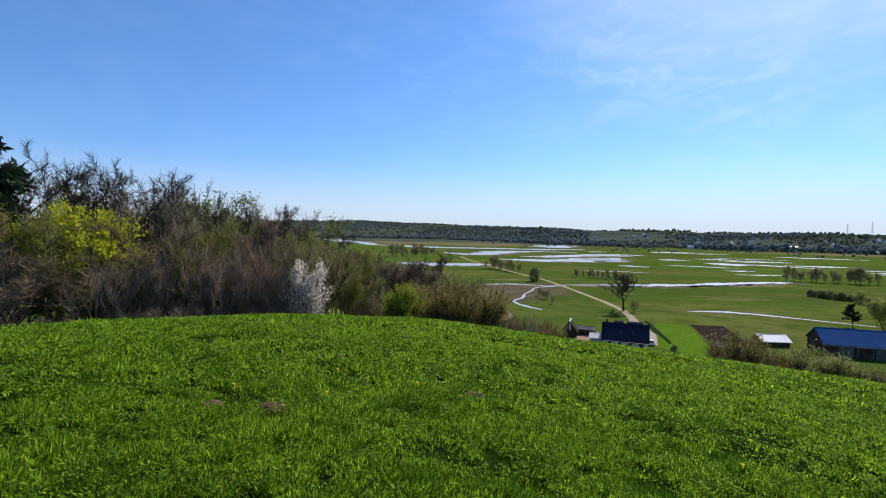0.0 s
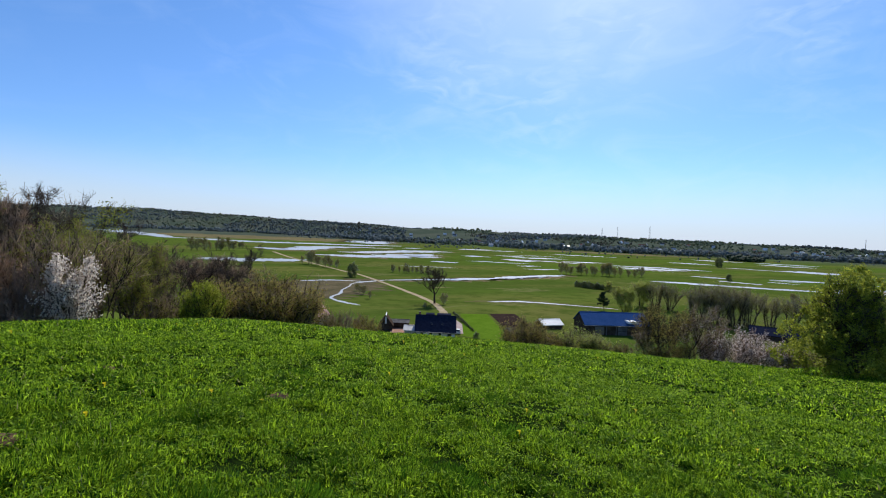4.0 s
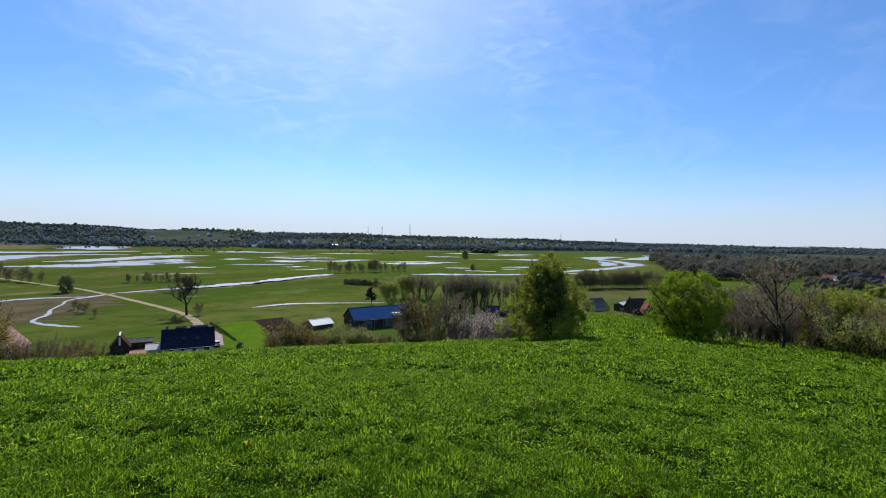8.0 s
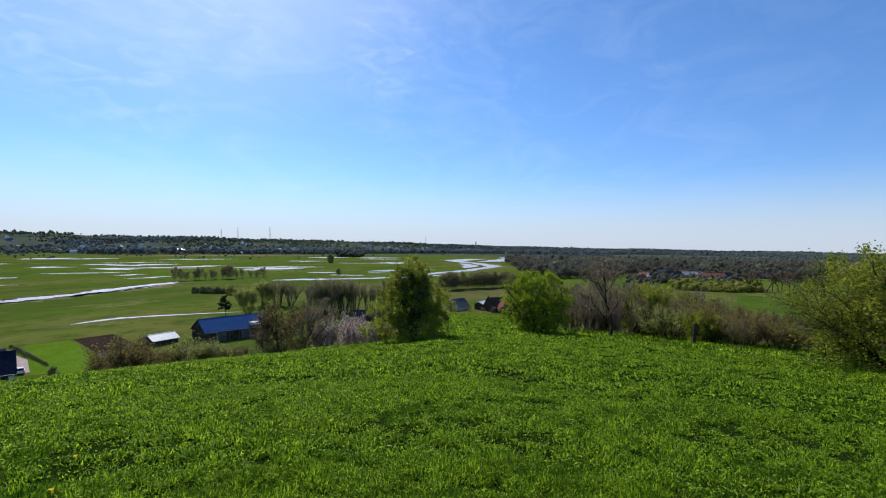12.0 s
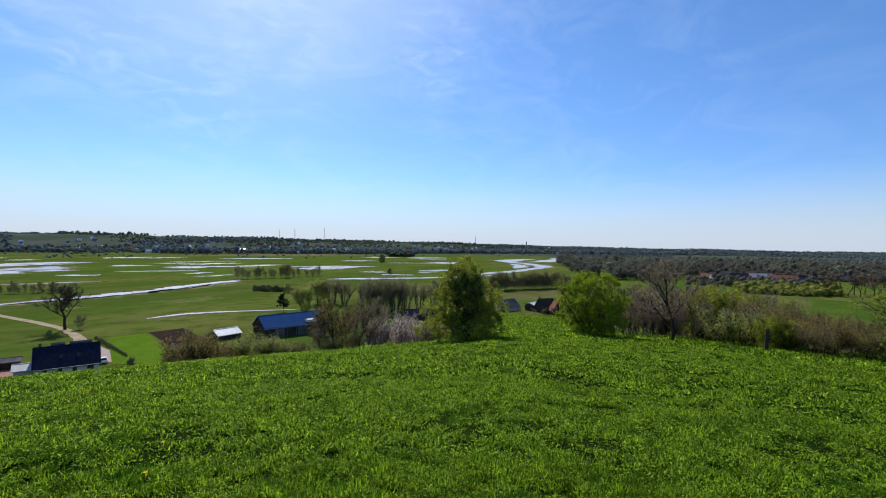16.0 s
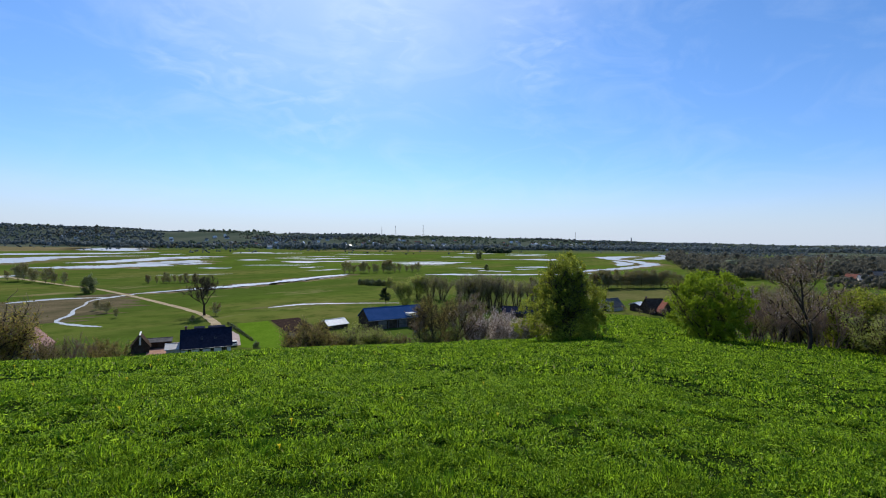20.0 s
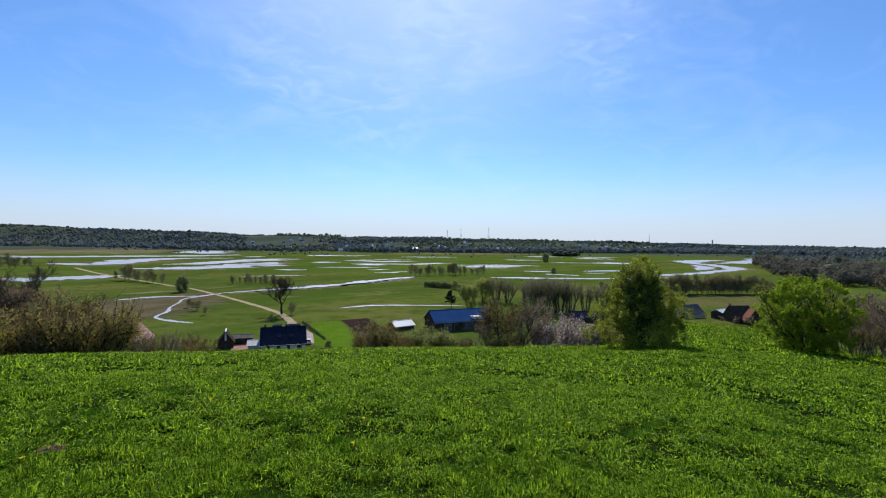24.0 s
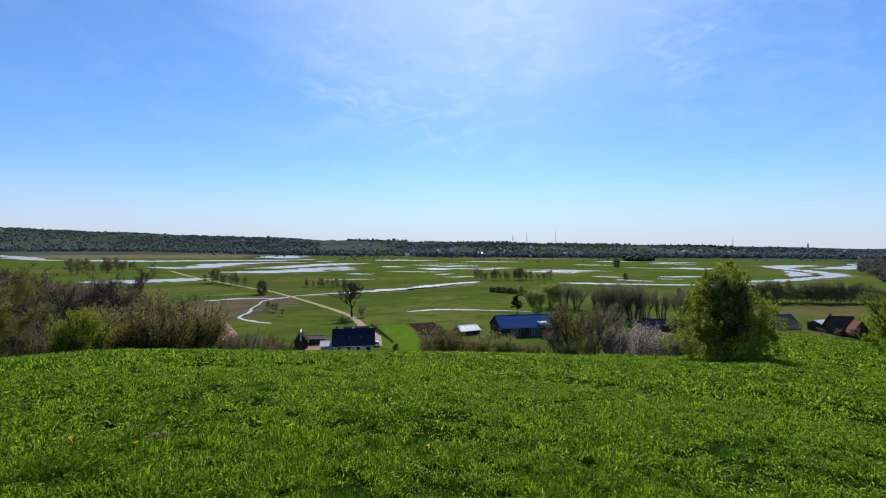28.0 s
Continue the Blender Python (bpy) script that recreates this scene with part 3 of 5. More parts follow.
def build_grass(name, r0, r1, az0, az1, tufts, blades, height, width, spread, seed, two=False):
    """Tufts of blades that lean outwards; thinner and shorter where the turf is trodden."""
    g = np.random.default_rng(seed)
    r = np.sqrt(g.uniform(r0 ** 2, r1 ** 2, tufts))
    az = np.radians(g.uniform(az0, az1, tufts))
    cx, cy = r * np.sin(az), r * np.cos(az)
    edge = np.interp(np.degrees(az), *EDGE_AZ)
    lush = value_noise(cx * 6.5, cy * 6.5, 11) * 0.45 + value_noise(cx * 2.6, cy * 2.6, 13) * 0.3 + value_noise(cx * 0.8, cy * 0.8, 12) * 0.25
    lush = np.clip(0.5 + (lush - 0.5) * 1.15, 0.05, 1)
    keep = (g.uniform(0, 1, tufts) < np.maximum(4.0 * lush - 1.2, 0.34)) & (r < edge + 4)
    for m_az, m_el, m_size in MOLEHILLS:
        mx, my = P(m_az, 1.75 / math.tan(radians(m_el)))
        keep &= np.hypot(cx - mx, cy - my) > m_size * 1.15
    cx, cy, lush = cx[keep], cy[keep], lush[keep]
    size = g.uniform(0.6, 1.35, len(cx)) * (0.15 + 1.6 * lush)
    lift = np.repeat(0.11 * np.clip(lush - 0.42, 0, 0.5), blades)
    cx, cy, size = np.repeat(cx, blades), np.repeat(cy, blades), np.repeat(size, blades)
    n = len(cx)
    out, far = g.uniform(0, 6.283, n), g.uniform(0, 1, n) ** 0.6
    x, y = cx + np.cos(out) * far * spread * size, cy + np.sin(out) * far * spread * size
    z = ground_z(x, y) - 0.01 + lift
    h = height * g.uniform(0.6, 1.2, n) * size
    w = width * g.uniform(0.6, 1.4, n)
    lean_to, lean = out + g.normal(0, 0.7, n), np.clip(0.28 + 0.68 * far + g.normal(0, 0.24, n), 0.03, 1.25)
    turn = lean_to + 1.571 + g.normal(0, 0.5, n)
    bx, by = np.cos(turn) * w / 2, np.sin(turn) * w / 2
    tx, ty = np.cos(lean_to) * h * lean, np.sin(lean_to) * h * lean
    hz = h * np.clip(1.1 - 0.55 * lean ** 2, 0.3, 1.1)
    a = np.stack([x - bx, y - by, z], 1)
    b = np.stack([x + bx, y + by, z], 1)
    tip = np.stack([x + tx, y + ty, z + hz], 1)
    if two:
        m1 = np.stack([x - bx + tx * 0.4, y - by + ty * 0.4, z + hz * 0.72], 1)
        m2 = np.stack([x + bx + tx * 0.4, y + by + ty * 0.4, z + hz * 0.72], 1)
        v = np.stack([a, b, m2, m1, tip], 1).reshape(-1, 3)
        o = np.arange(n)[:, None] * 5
        f = np.concatenate([o + np.array([0, 1, 2]), o + np.array([0, 2, 3]), o + np.array([3, 2, 4])])
    else:
        v = np.stack([a, b, tip], 1).reshape(-1, 3)
        f = np.arange(3 * n).reshape(-1, 3)
    tagged(new(name, mesh_np(name, v, f, M_grass)), "dense fresh green meadow grass on the hilltop", "grass", kind="stuff")


build_grass("grass", 2.3, 5.5, -50, 117, 52000, 14, 0.062, 0.013, 0.045, 21)
build_grass("grass", 5.5, 11, -50, 117, 90000, 9, 0.056, 0.022, 0.052, 22)
build_grass("grass", 11, 26, -50, 117, 110000, 7, 0.066, 0.038, 0.078, 23)
build_grass("grass", 0.0, 2.3, -180, 180, 9000, 9, 0.070, 0.016, 0.05, 31, True)
build_grass("grass", 2.3, 9, 117, 310, 15000, 6, 0.075, 0.032, 0.07, 32)
build_grass("grass", 9, 30, 117, 310, 22000, 4, 0.09, 0.08, 0.12, 33)
build_grass("grass", 26, 72, 52, 117, 60000, 5, 0.11, 0.09, 0.2, 24)


def build_herbs(name, r0, r1, az0, az1, count, size, seed):
    """Small broad leaves lying open to the light among the blades."""
    g = np.random.default_rng(seed)
    r = np.sqrt(g.uniform(r0 ** 2, r1 ** 2, count))
    az = np.radians(g.uniform(az0, az1, count))
    x, y = r * np.sin(az), r * np.cos(az)
    lush = value_noise(x * 6.5, y * 6.5, 11) * 0.45 + value_noise(x * 2.6, y * 2.6, 13) * 0.3 + value_noise(x * 0.8, y * 0.8, 12) * 0.25
    keep = (g.uniform(0, 1, count) < 4.0 * lush - 1.1) & (r < np.interp(np.degrees(az), *EDGE_AZ) + 4)
    x, y, lush = x[keep], y[keep], lush[keep]
    n = len(x)
    z = ground_z(x, y) + 0.015 + 0.11 * np.clip(lush - 0.42, 0, 0.5) + g.uniform(0, 0.05, n)
    up = g.normal(0, 0.55, (n, 3)) + np.array([0, 0, 1.0])
    up /= np.linalg.norm(up, axis=1)[:, None]
    d = np.cross(up, g.normal(0, 1, (n, 3)))
    d /= np.linalg.norm(d, axis=1)[:, None] + 1e-9
    s = np.cross(up, d)
    k = size * g.uniform(0.5, 1.5, n)[:, None]
    p = np.stack([x, y, z], 1)
    v = np.stack([p - d * k * 1.15, p + s * k * 0.30 + up * k * 0.2, p + d * k * 1.15 - up * k * 0.3, p - s * k * 0.30 + up * k * 0.2], 1).reshape(-1, 3)
    tagged(new(name, mesh_np(name, v, np.arange(4 * n).reshape(-1, 4), M_herb)), "small broad green meadow herbs among the grass", "grass", kind="stuff")


build_herbs("meadow_herbs", 2.3, 5.5, -50, 117, 110000, 0.0155, 25)
build_herbs("meadow_herbs", 5.5, 11, -50, 117, 170000, 0.021, 26)
build_herbs("meadow_herbs", 11, 26, -50, 117, 130000, 0.036, 27)
build_herbs("meadow_herbs", 0.0, 2.3, -180, 180, 16000, 0.02, 34)
build_herbs("meadow_herbs", 2.3, 14, 117, 310, 40000, 0.04, 35)
build_herbs("meadow_herbs", 26, 72, 52, 117, 110000, 0.05, 28)


# ---- plants ----
class Wood:
    """Collects stems as tubes, twigs as slivers and leaves as small folded blades."""

    def __init__(self, seed):
        self.g = random.Random(seed)
        self.np = np.random.default_rng(seed)
        self.v, self.f, self.tips = [], [], []
        self.base = 0

    def tube(self, pts, radii, sides):
        rings = []
        for i, p in enumerate(pts):
            d = (pts[min(i + 1, len(pts) - 1)] - pts[max(i - 1, 0)]).normalized()
            a = d.orthogonal().normalized()
            b = d.cross(a)
            rings.append([p + (a * math.cos(6.2832 * s / sides) + b * math.sin(6.2832 * s / sides)) * radii[i] for s in range(sides)])
        o = self.base
        for ring in rings:
            self.v += [tuple(q) for q in ring]
        for i in range(len(pts) - 1):
            for s in range(sides):
                t = (s + 1) % sides
                self.f.append((o + i * sides + s, o + i * sides + t, o + (i + 1) * sides + t, o + (i + 1) * sides + s))
        self.base += len(pts) * sides

    def grow(self, p, d, length, radius, level, spec):
        g = self.g
        n = 5 if level == 0 else 4
        pts, radii = [p.copy()], [radius]
        d = d.normalized()
        for i in range(n):
            d = (d + Vector((g.gauss(0, 1), g.gauss(0, 1), g.gauss(0, 1))) * spec["wander"] + Vector((0, 0, spec["rise"] if level else 0.05))).normalized()
            pts.append(pts[-1] + d * (length / n))
            radii.append(radius * (1 - 0.8 * (i + 1) / n) + 0.004)
        last = level >= spec["levels"]
        self.tube(pts, radii, 6 if level == 0 else (4 if level == 1 else 3))
        if last or level >= spec["levels"] - 1:
            self.tips.append((pts, length))
        if last:
            return
        count = spec["kids"][min(level, len(spec["kids"]) - 1)]
        for c in range(count):
            t = spec["clear"] + (1 - spec["clear"]) * (c + g.random()) / count if level == 0 else 0.2 + 0.8 * (c + g.random()) / count
            t = min(t, 0.99)
            i = int(t * n)
            at = pts[i].lerp(pts[i + 1], t * n - i)
            main = (pts[i + 1] - pts[i]).normalized()
            side = main.orthogonal().normalized()
            side.rotate(Matrix.Rotation(g.uniform(0, 6.2832), 3, main))
            ang = radians(g.uniform(*spec["angle"]))
            nd = main * math.cos(ang) + side * math.sin(ang)
            shrink = spec["taper"](t) if level == 0 else 1.0
            self.grow(at, nd, length * g.uniform(*spec["ratio"]) * shrink, max(radius * 0.52 * (1 - 0.45 * t), spec.get("thin", 0.017)), level + 1, spec)

    def along_tips(self, count):
        """Places on the last branches, with the branch's way there."""
        segs, ways = [], []
        for pts, length in self.tips:
            for i in range(len(pts) - 1):
                segs.append((pts[i], pts[i + 1]))
        a = np.array([tuple(s[0]) for s in segs])
        b = np.array([tuple(s[1]) for s in segs])
        pick = self.np.integers(0, len(segs), count)
        t = self.np.uniform(0, 1, count)[:, None]
        way = (b - a)[pick]
        way /= np.linalg.norm(way, axis=1)[:, None] + 1e-9
        return a[pick] * (1 - t) + b[pick] * t, way

    def twigs(self, count, length, width, up=0.25):
        p, way = self.along_tips(count)
        d = way + self.np.normal(0, 0.55, (count, 3)) + np.array([0, 0, up])
        d /= np.linalg.norm(d, axis=1)[:, None]
        ln = length * self.np.uniform(0.4, 1.3, count)[:, None]
        side = np.cross(d, self.np.normal(0, 1, (count, 3)))
        side /= np.linalg.norm(side, axis=1)[:, None] + 1e-9
        bend = self.np.normal(0, 0.26, (count, 3)) * ln
        mid = p + d * ln * 0.55 + bend
        tip = p + d * ln
        v = np.stack([p - side * width / 2, p + side * width / 2, mid + side * width * 0.35, mid - side * width * 0.35, tip], 1).reshape(-1, 3)
        o = np.arange(count)[:, None] * 5
        f = np.concatenate([o + np.array([0, 1, 2]), o + np.array([0, 2, 3]), o + np.array([3, 2, 4])])
        self.last_tips = tip
        return v, f

    def leaves(self, count, size, scatter=0.15, long=1.6):
        p, way = self.along_tips(count)
        p = p + self.np.normal(0, scatter, (count, 3))
        d = self.np.normal(0, 1, (count, 3))
        d /= np.linalg.norm(d, axis=1)[:, None]
        s = np.cross(d, self.np.normal(0, 1, (count, 3)))
        s /= np.linalg.norm(s, axis=1)[:, None] + 1e-9
        k = size * self.np.uniform(0.6, 1.4, count)[:, None]
        v = np.stack([p - d * k * long / 2, p + s * k / 2, p + d * k * long / 2, p - s * k / 2], 1).reshape(-1, 3)
        f = np.arange(4 * count).reshape(-1, 4)
        return v, f


    def mantle(self, count, clusters, height, outline, size, spread, long=1.5, lo=0.5):
        """Leaves in clusters through the outer part of a body of revolution; outline: radius by share of height."""
        g = self.np
        t = g.uniform(0.02, 1, clusters * 4)
        rad = outline(t)
        keep = g.uniform(0, 1, len(t)) < rad / rad.max()
        t, rad = t[keep][:clusters], rad[keep][:clusters]
        a = g.uniform(0, 6.2832, len(t))
        lump = 1 + 0.22 * np.sin(a * 3 + t * 9) + 0.15 * np.sin(a * 5 - t * 14)
        q = rad * lump * np.sqrt(g.uniform(lo ** 2, 1.05, len(t)))
        mid = np.stack([np.cos(a) * q, np.sin(a) * q, t * height], 1)
        pick = g.integers(0, len(t), count)
        p = mid[pick] + g.normal(0, 1, (count, 3)) * spread * g.uniform(0.5, 1.2, len(t))[pick][:, None] * np.array([1, 1, 1.25])
        p[:, 2] = np.maximum(p[:, 2], 0.05)
        d = g.normal(0, 1, (count, 3)) + np.array([0, 0, 0.6])
        d /= np.linalg.norm(d, axis=1)[:, None]
        s = np.cross(d, g.normal(0, 1, (count, 3)))
        s /= np.linalg.norm(s, axis=1)[:, None] + 1e-9
        k = size * g.uniform(0.6, 1.4, count)[:, None]
        v = np.stack([p - d * k * long / 2, p + s * k / 2, p + d * k * long / 2, p - s * k / 2], 1).reshape(-1, 3)
        return v, np.arange(4 * count).reshape(-1, 4)


KINDS = {}


def species(name, seed, spec, stems=1, stem_spread=0.0, stem_lean=0.0, height=8.0, radius=0.14, bark=None, twig=None, leaf=None, mantle=None):
    """Grows one plant of a kind, and keeps its meshes for planting."""
    w = Wood(seed)
    for s in range(stems):
        a = 6.2832 * (s + w.g.random()) / stems
        start = Vector((math.cos(a), math.sin(a), 0)) * stem_spread * w.g.uniform(0.2, 1)
        lean = stem_lean * w.g.uniform(0.3, 1.0)
        w.grow(start - Vector((0, 0, 0.25)), Vector((math.cos(a) * lean, math.sin(a) * lean, 1)), height * w.g.uniform(0.75, 1.0) * spec.get("stem", 0.8), radius * w.g.uniform(0.7, 1.1), 0, spec)
    top = [max(v[2] for v in w.v)]
    data = [("trunk", mesh_np("trunk", w.v, w.f, bark or M_bark, True))]
    if twig:
        v, f = w.twigs(*twig[:3])
        data.append(("twig_crown", mesh_np("twig_crown", v, f, twig[3])))
        top.append(v[:, 2].max())
    for lf in (leaf or []):
        v, f = w.leaves(*lf[1:-1])
        data.append((lf[0], mesh_np(lf[0], v, f, lf[-1])))
        top.append(v[:, 2].max())
    for mt in (mantle or []):
        v, f = w.mantle(*mt[1:-1])
        data.append((mt[0], mesh_np(mt[0], v, f, mt[-1])))
        top.append(v[:, 2].max())
    KINDS[name] = (data, max(top) * 0.97)


one = lambda t: 1.15 - 0.55 * t
cone = lambda t: 1.35 - 1.05 * t
S_tree = dict(levels=3, kids=[9, 5, 5], clear=0.28, angle=(28, 62), ratio=(0.42, 0.62), wander=0.13, rise=0.10, taper=one, stem=0.85)
S_crook = dict(levels=4, kids=[8, 4, 4, 3], clear=0.38, angle=(26, 54), ratio=(0.40, 0.58), wander=0.15, rise=0.09, taper=one, stem=0.80, thin=0.013)
S_slim = dict(levels=3, kids=[11, 4, 3], clear=0.32, angle=(18, 44), ratio=(0.24, 0.38), wander=0.13, rise=0.10, taper=one, stem=0.85, thin=0.013)
S_tall = dict(levels=3, kids=[11, 5, 3], clear=0.35, angle=(20, 45), ratio=(0.36, 0.55), wander=0.09, rise=0.14, taper=one, stem=0.88)
S_shrub = dict(levels=2, kids=[8, 5], clear=0.12, angle=(15, 45), ratio=(0.4, 0.65), wander=0.12, rise=0.10, taper=one, stem=0.75)
S_stems = dict(levels=2, kids=[7, 4], clear=0.35, angle=(10, 32), ratio=(0.32, 0.5), wander=0.07, rise=0.12, taper=one, stem=0.85)
S_cone = dict(levels=2, kids=[16, 6], clear=0.06, angle=(40, 70), ratio=(0.34, 0.50), wander=0.10, rise=0.12, taper=cone, stem=0.95)
S_pine = dict(levels=2, kids=[22, 6], clear=0.25, angle=(55, 85), ratio=(0.24, 0.36), wander=0.06, rise=0.03, taper=cone, stem=0.98)

species("bare_a", 1, S_crook, height=13, radius=0.22, bark=M_bark_dark, twig=(5200, 0.42, 0.020, M_bark_twig))
species("bare_b", 2, S_tall, height=14, radius=0.22, bark=M_bark_dark, twig=(2100, 0.75, 0.036, M_twig_grey))
species("bare_c", 3, S_crook, height=12, radius=0.20, bark=M_bark_dark, twig=(4600, 0.42, 0.022, M_twig_red))
species("bare_high", 53, dict(S_crook, clear=0.58, kids=[7, 4, 4, 3], angle=(30, 60), wander=0.17), height=13, radius=0.17, bark=M_bark_dark, twig=(4600, 0.42, 0.020, M_bark_twig))
species("slender", 51, S_slim, height=9, radius=0.085, bark=M_bark_dark, twig=(2600, 0.5, 0.022, M_twig_red))
species("slender_bud", 52, S_slim, stems=2, stem_spread=0.4, stem_lean=0.12, height=9, radius=0.075, bark=M_bark, twig=(1900, 0.45, 0.02, M_twig), leaf=[("foliage", 5200, 0.058, 0.2, 1.5, M_bud)])
species("bud_a", 4, S_crook, height=12, radius=0.20, bark=M_bark_dark, twig=(2600, 0.45, 0.022, M_bark_twig), leaf=[("foliage", 11000, 0.066, 0.24, 1.5, M_bud)])
species("bud_b", 5, S_tall, height=13, radius=0.22, bark=M_bark_dark, twig=(1300, 0.65, 0.034, M_bark_twig), leaf=[("foliage", 9500, 0.078, 0.28, 1.5, M_bud)])
species("maple", 6, S_tree, height=9, radius=0.18, bark=M_bark_dark, twig=(2600, 0.5, 0.02, M_twig), leaf=[("flower_crown", 2200, 0.13, 0.22, 1.2, M_yellow)],
        mantle=[("flower_mantle", 4200, 80, 8.6, lambda t: 2.1 * np.sqrt(np.clip(1 - ((t - 0.78) / 0.24) ** 2, 0.0, 1)) + 0.001, 0.14, 0.20, 1.2, 0.5, M_yellow)])
species("blossom", 7, S_cone, stems=4, stem_spread=0.45, stem_lean=0.18, height=5, radius=0.06, bark=M_bark_dark, twig=(1600, 0.4, 0.014, M_twig), leaf=[("blossom", 8500, 0.095, 0.12, 1.1, M_blossom)])
species("blossom_dull", 27, S_shrub, stems=8, stem_spread=0.8, stem_lean=0.7, height=5, radius=0.05, bark=M_bark_dark, twig=(1400, 0.55, 0.028, M_twig_red), leaf=[("blossom", 6000, 0.075, 0.14, 1.1, M_blossom_dull)])
species("thicket", 8, dict(S_stems, wander=0.125), stems=18, stem_spread=1.7, stem_lean=0.22, height=5, radius=0.04, bark=M_bark_pale, twig=(900, 0.6, 0.03, M_twig_red))
species("thicket_b", 9, dict(S_stems, wander=0.125), stems=13, stem_spread=1.6, stem_lean=0.3, height=5, radius=0.035, bark=M_bark_dark, twig=(1300, 0.75, 0.034, M_twig), leaf=[("foliage", 3200, 0.06, 0.18, 1.4, M_bud)])
species("hazel", 10, S_shrub, stems=12, stem_spread=0.9, stem_lean=0.6, height=4, radius=0.045, bark=M_bark_dark, twig=(1400, 0.5, 0.026, M_twig), leaf=[("young_foliage", 7500, 0.07, 0.14, 1.4, M_bud_warm), ("foliage", 2600, 0.06, 0.16, 1.4, M_bud)])
species("hazel_thin", 37, S_shrub, stems=9, stem_spread=0.8, stem_lean=0.6, height=4, radius=0.045, bark=M_bark_dark, twig=(800, 0.5, 0.024, M_twig), leaf=[("young_foliage", 3200, 0.075, 0.12, 1.4, M_bud_warm), ("foliage", 1500, 0.07, 0.14, 1.4, M_bud)])
species("green_shrub", 11, S_shrub, stems=12, stem_spread=0.5, stem_lean=0.55, height=3, radius=0.03, bark=M_bark_dark, leaf=[("foliage", 3000, 0.06, 0.12, 1.5, M_leaf)],
        mantle=[("leaf_mantle", 13000, 120, 2.8, lambda t: 1.45 * np.sqrt(np.clip(1 - ((t - 0.42) / 0.6) ** 2, 0.02, 1)), 0.058, 0.14, 1.5, 0.5, M_leaf_bush)])
species("pale_shrub", 12, S_shrub, stems=10, stem_spread=0.6, stem_lean=0.6, height=3, radius=0.03, bark=M_bark_dark, twig=(1800, 0.4, 0.012, M_twig_grey), leaf=[("foliage", 6500, 0.055, 0.13, 1.6, M_leaf_pale)])
# shade in the bush's heart is coloured in: inner leaves darker than the mantle
species("bush_tall", 43, S_cone, stems=6, stem_spread=0.35, stem_lean=0.07, height=4.3, radius=0.05, bark=M_bark_dark, twig=(5200, 0.4, 0.012, M_bark_twig), leaf=[("shaded_inner_foliage", 9000, 0.055, 0.10, 1.6, M_leaf_arch)],
        mantle=[("leaf_mantle", 26000, 420, 4.5, lambda t: np.interp(t, [0, 0.1, 0.26, 0.5, 0.69, 0.83, 0.93, 1.0], [1.5, 1.85, 1.95, 1.62, 1.12, 0.80, 0.42, 0.14]), 0.052, 0.11, 1.7, 0.55, M_leaf_bush),
                ("shoot_leaves", 7000, 150, 4.75, lambda t: np.interp(t, [0, 0.1, 0.26, 0.5, 0.69, 0.83, 0.93, 1.0], [1.6, 2.0, 2.12, 1.78, 1.25, 0.92, 0.52, 0.2]), 0.05, 0.07, 1.8, 0.9, M_leaf_bush)])
species("bush_round", 14, S_shrub, stems=11, stem_spread=0.35, stem_lean=0.85, height=4.4, radius=0.055, bark=M_bark_dark, twig=(1600, 0.4, 0.012, M_twig), leaf=[("foliage", 5000, 0.06, 0.12, 1.5, M_leaf)],
        mantle=[("leaf_mantle", 30000, 420, 4.2, lambda t: 2.2 * np.sqrt(np.clip(1 - ((t - 0.5) / 0.55) ** 2, 0.02, 1)), 0.062, 0.10, 1.7, 0.66, M_leaf)])
species("bare_thorn", 15, dict(S_tree, angle=(30, 65), clear=0.4), height=6, radius=0.085, bark=M_bark_pale, twig=(1700, 0.6, 0.028, M_twig_red), leaf=[("foliage", 900, 0.05, 0.12, 1.4, M_bud)])
species("dark_tree", 35, dict(S_crook, angle=(22, 48), clear=0.14, kids=[10, 5, 4, 2], wander=0.15, rise=0.12), stems=1, stem_spread=0.05, stem_lean=0.1, height=6, radius=0.12, bark=M_bark_dark, twig=(2600, 0.34, 0.016, M_twig_red), leaf=[("foliage", 1300, 0.05, 0.10, 1.4, M_bud), ("buds", 1500, 0.04, 0.08, 1.2, M_blossom_dull)])
species("rusty_tree", 36, dict(S_tree, angle=(30, 60), clear=0.2), stems=2, stem_spread=0.3, stem_lean=0.4, height=6, radius=0.10, bark=M_bark_dark, twig=(900, 0.5, 0.022, M_bark_twig), leaf=[("young_foliage", 4200, 0.06, 0.14, 1.4, M_bud_warm)])
species("arching", 16, dict(S_shrub, rise=-0.02, wander=0.14), stems=15, stem_spread=0.6, stem_lean=1.25, height=5.5, radius=0.06, bark=M_bark_dark, twig=(3000, 0.5, 0.013, M_twig), leaf=[("foliage", 26000, 0.06, 0.18, 1.7, M_leaf_arch)],
        mantle=[("leaf_mantle", 24000, 260, 5.2, lambda t: 3.0 * np.sqrt(np.clip(1 - ((t - 0.45) / 0.6) ** 2, 0.02, 1)), 0.062, 0.17, 1.7, 0.5, M_leaf_bush)])
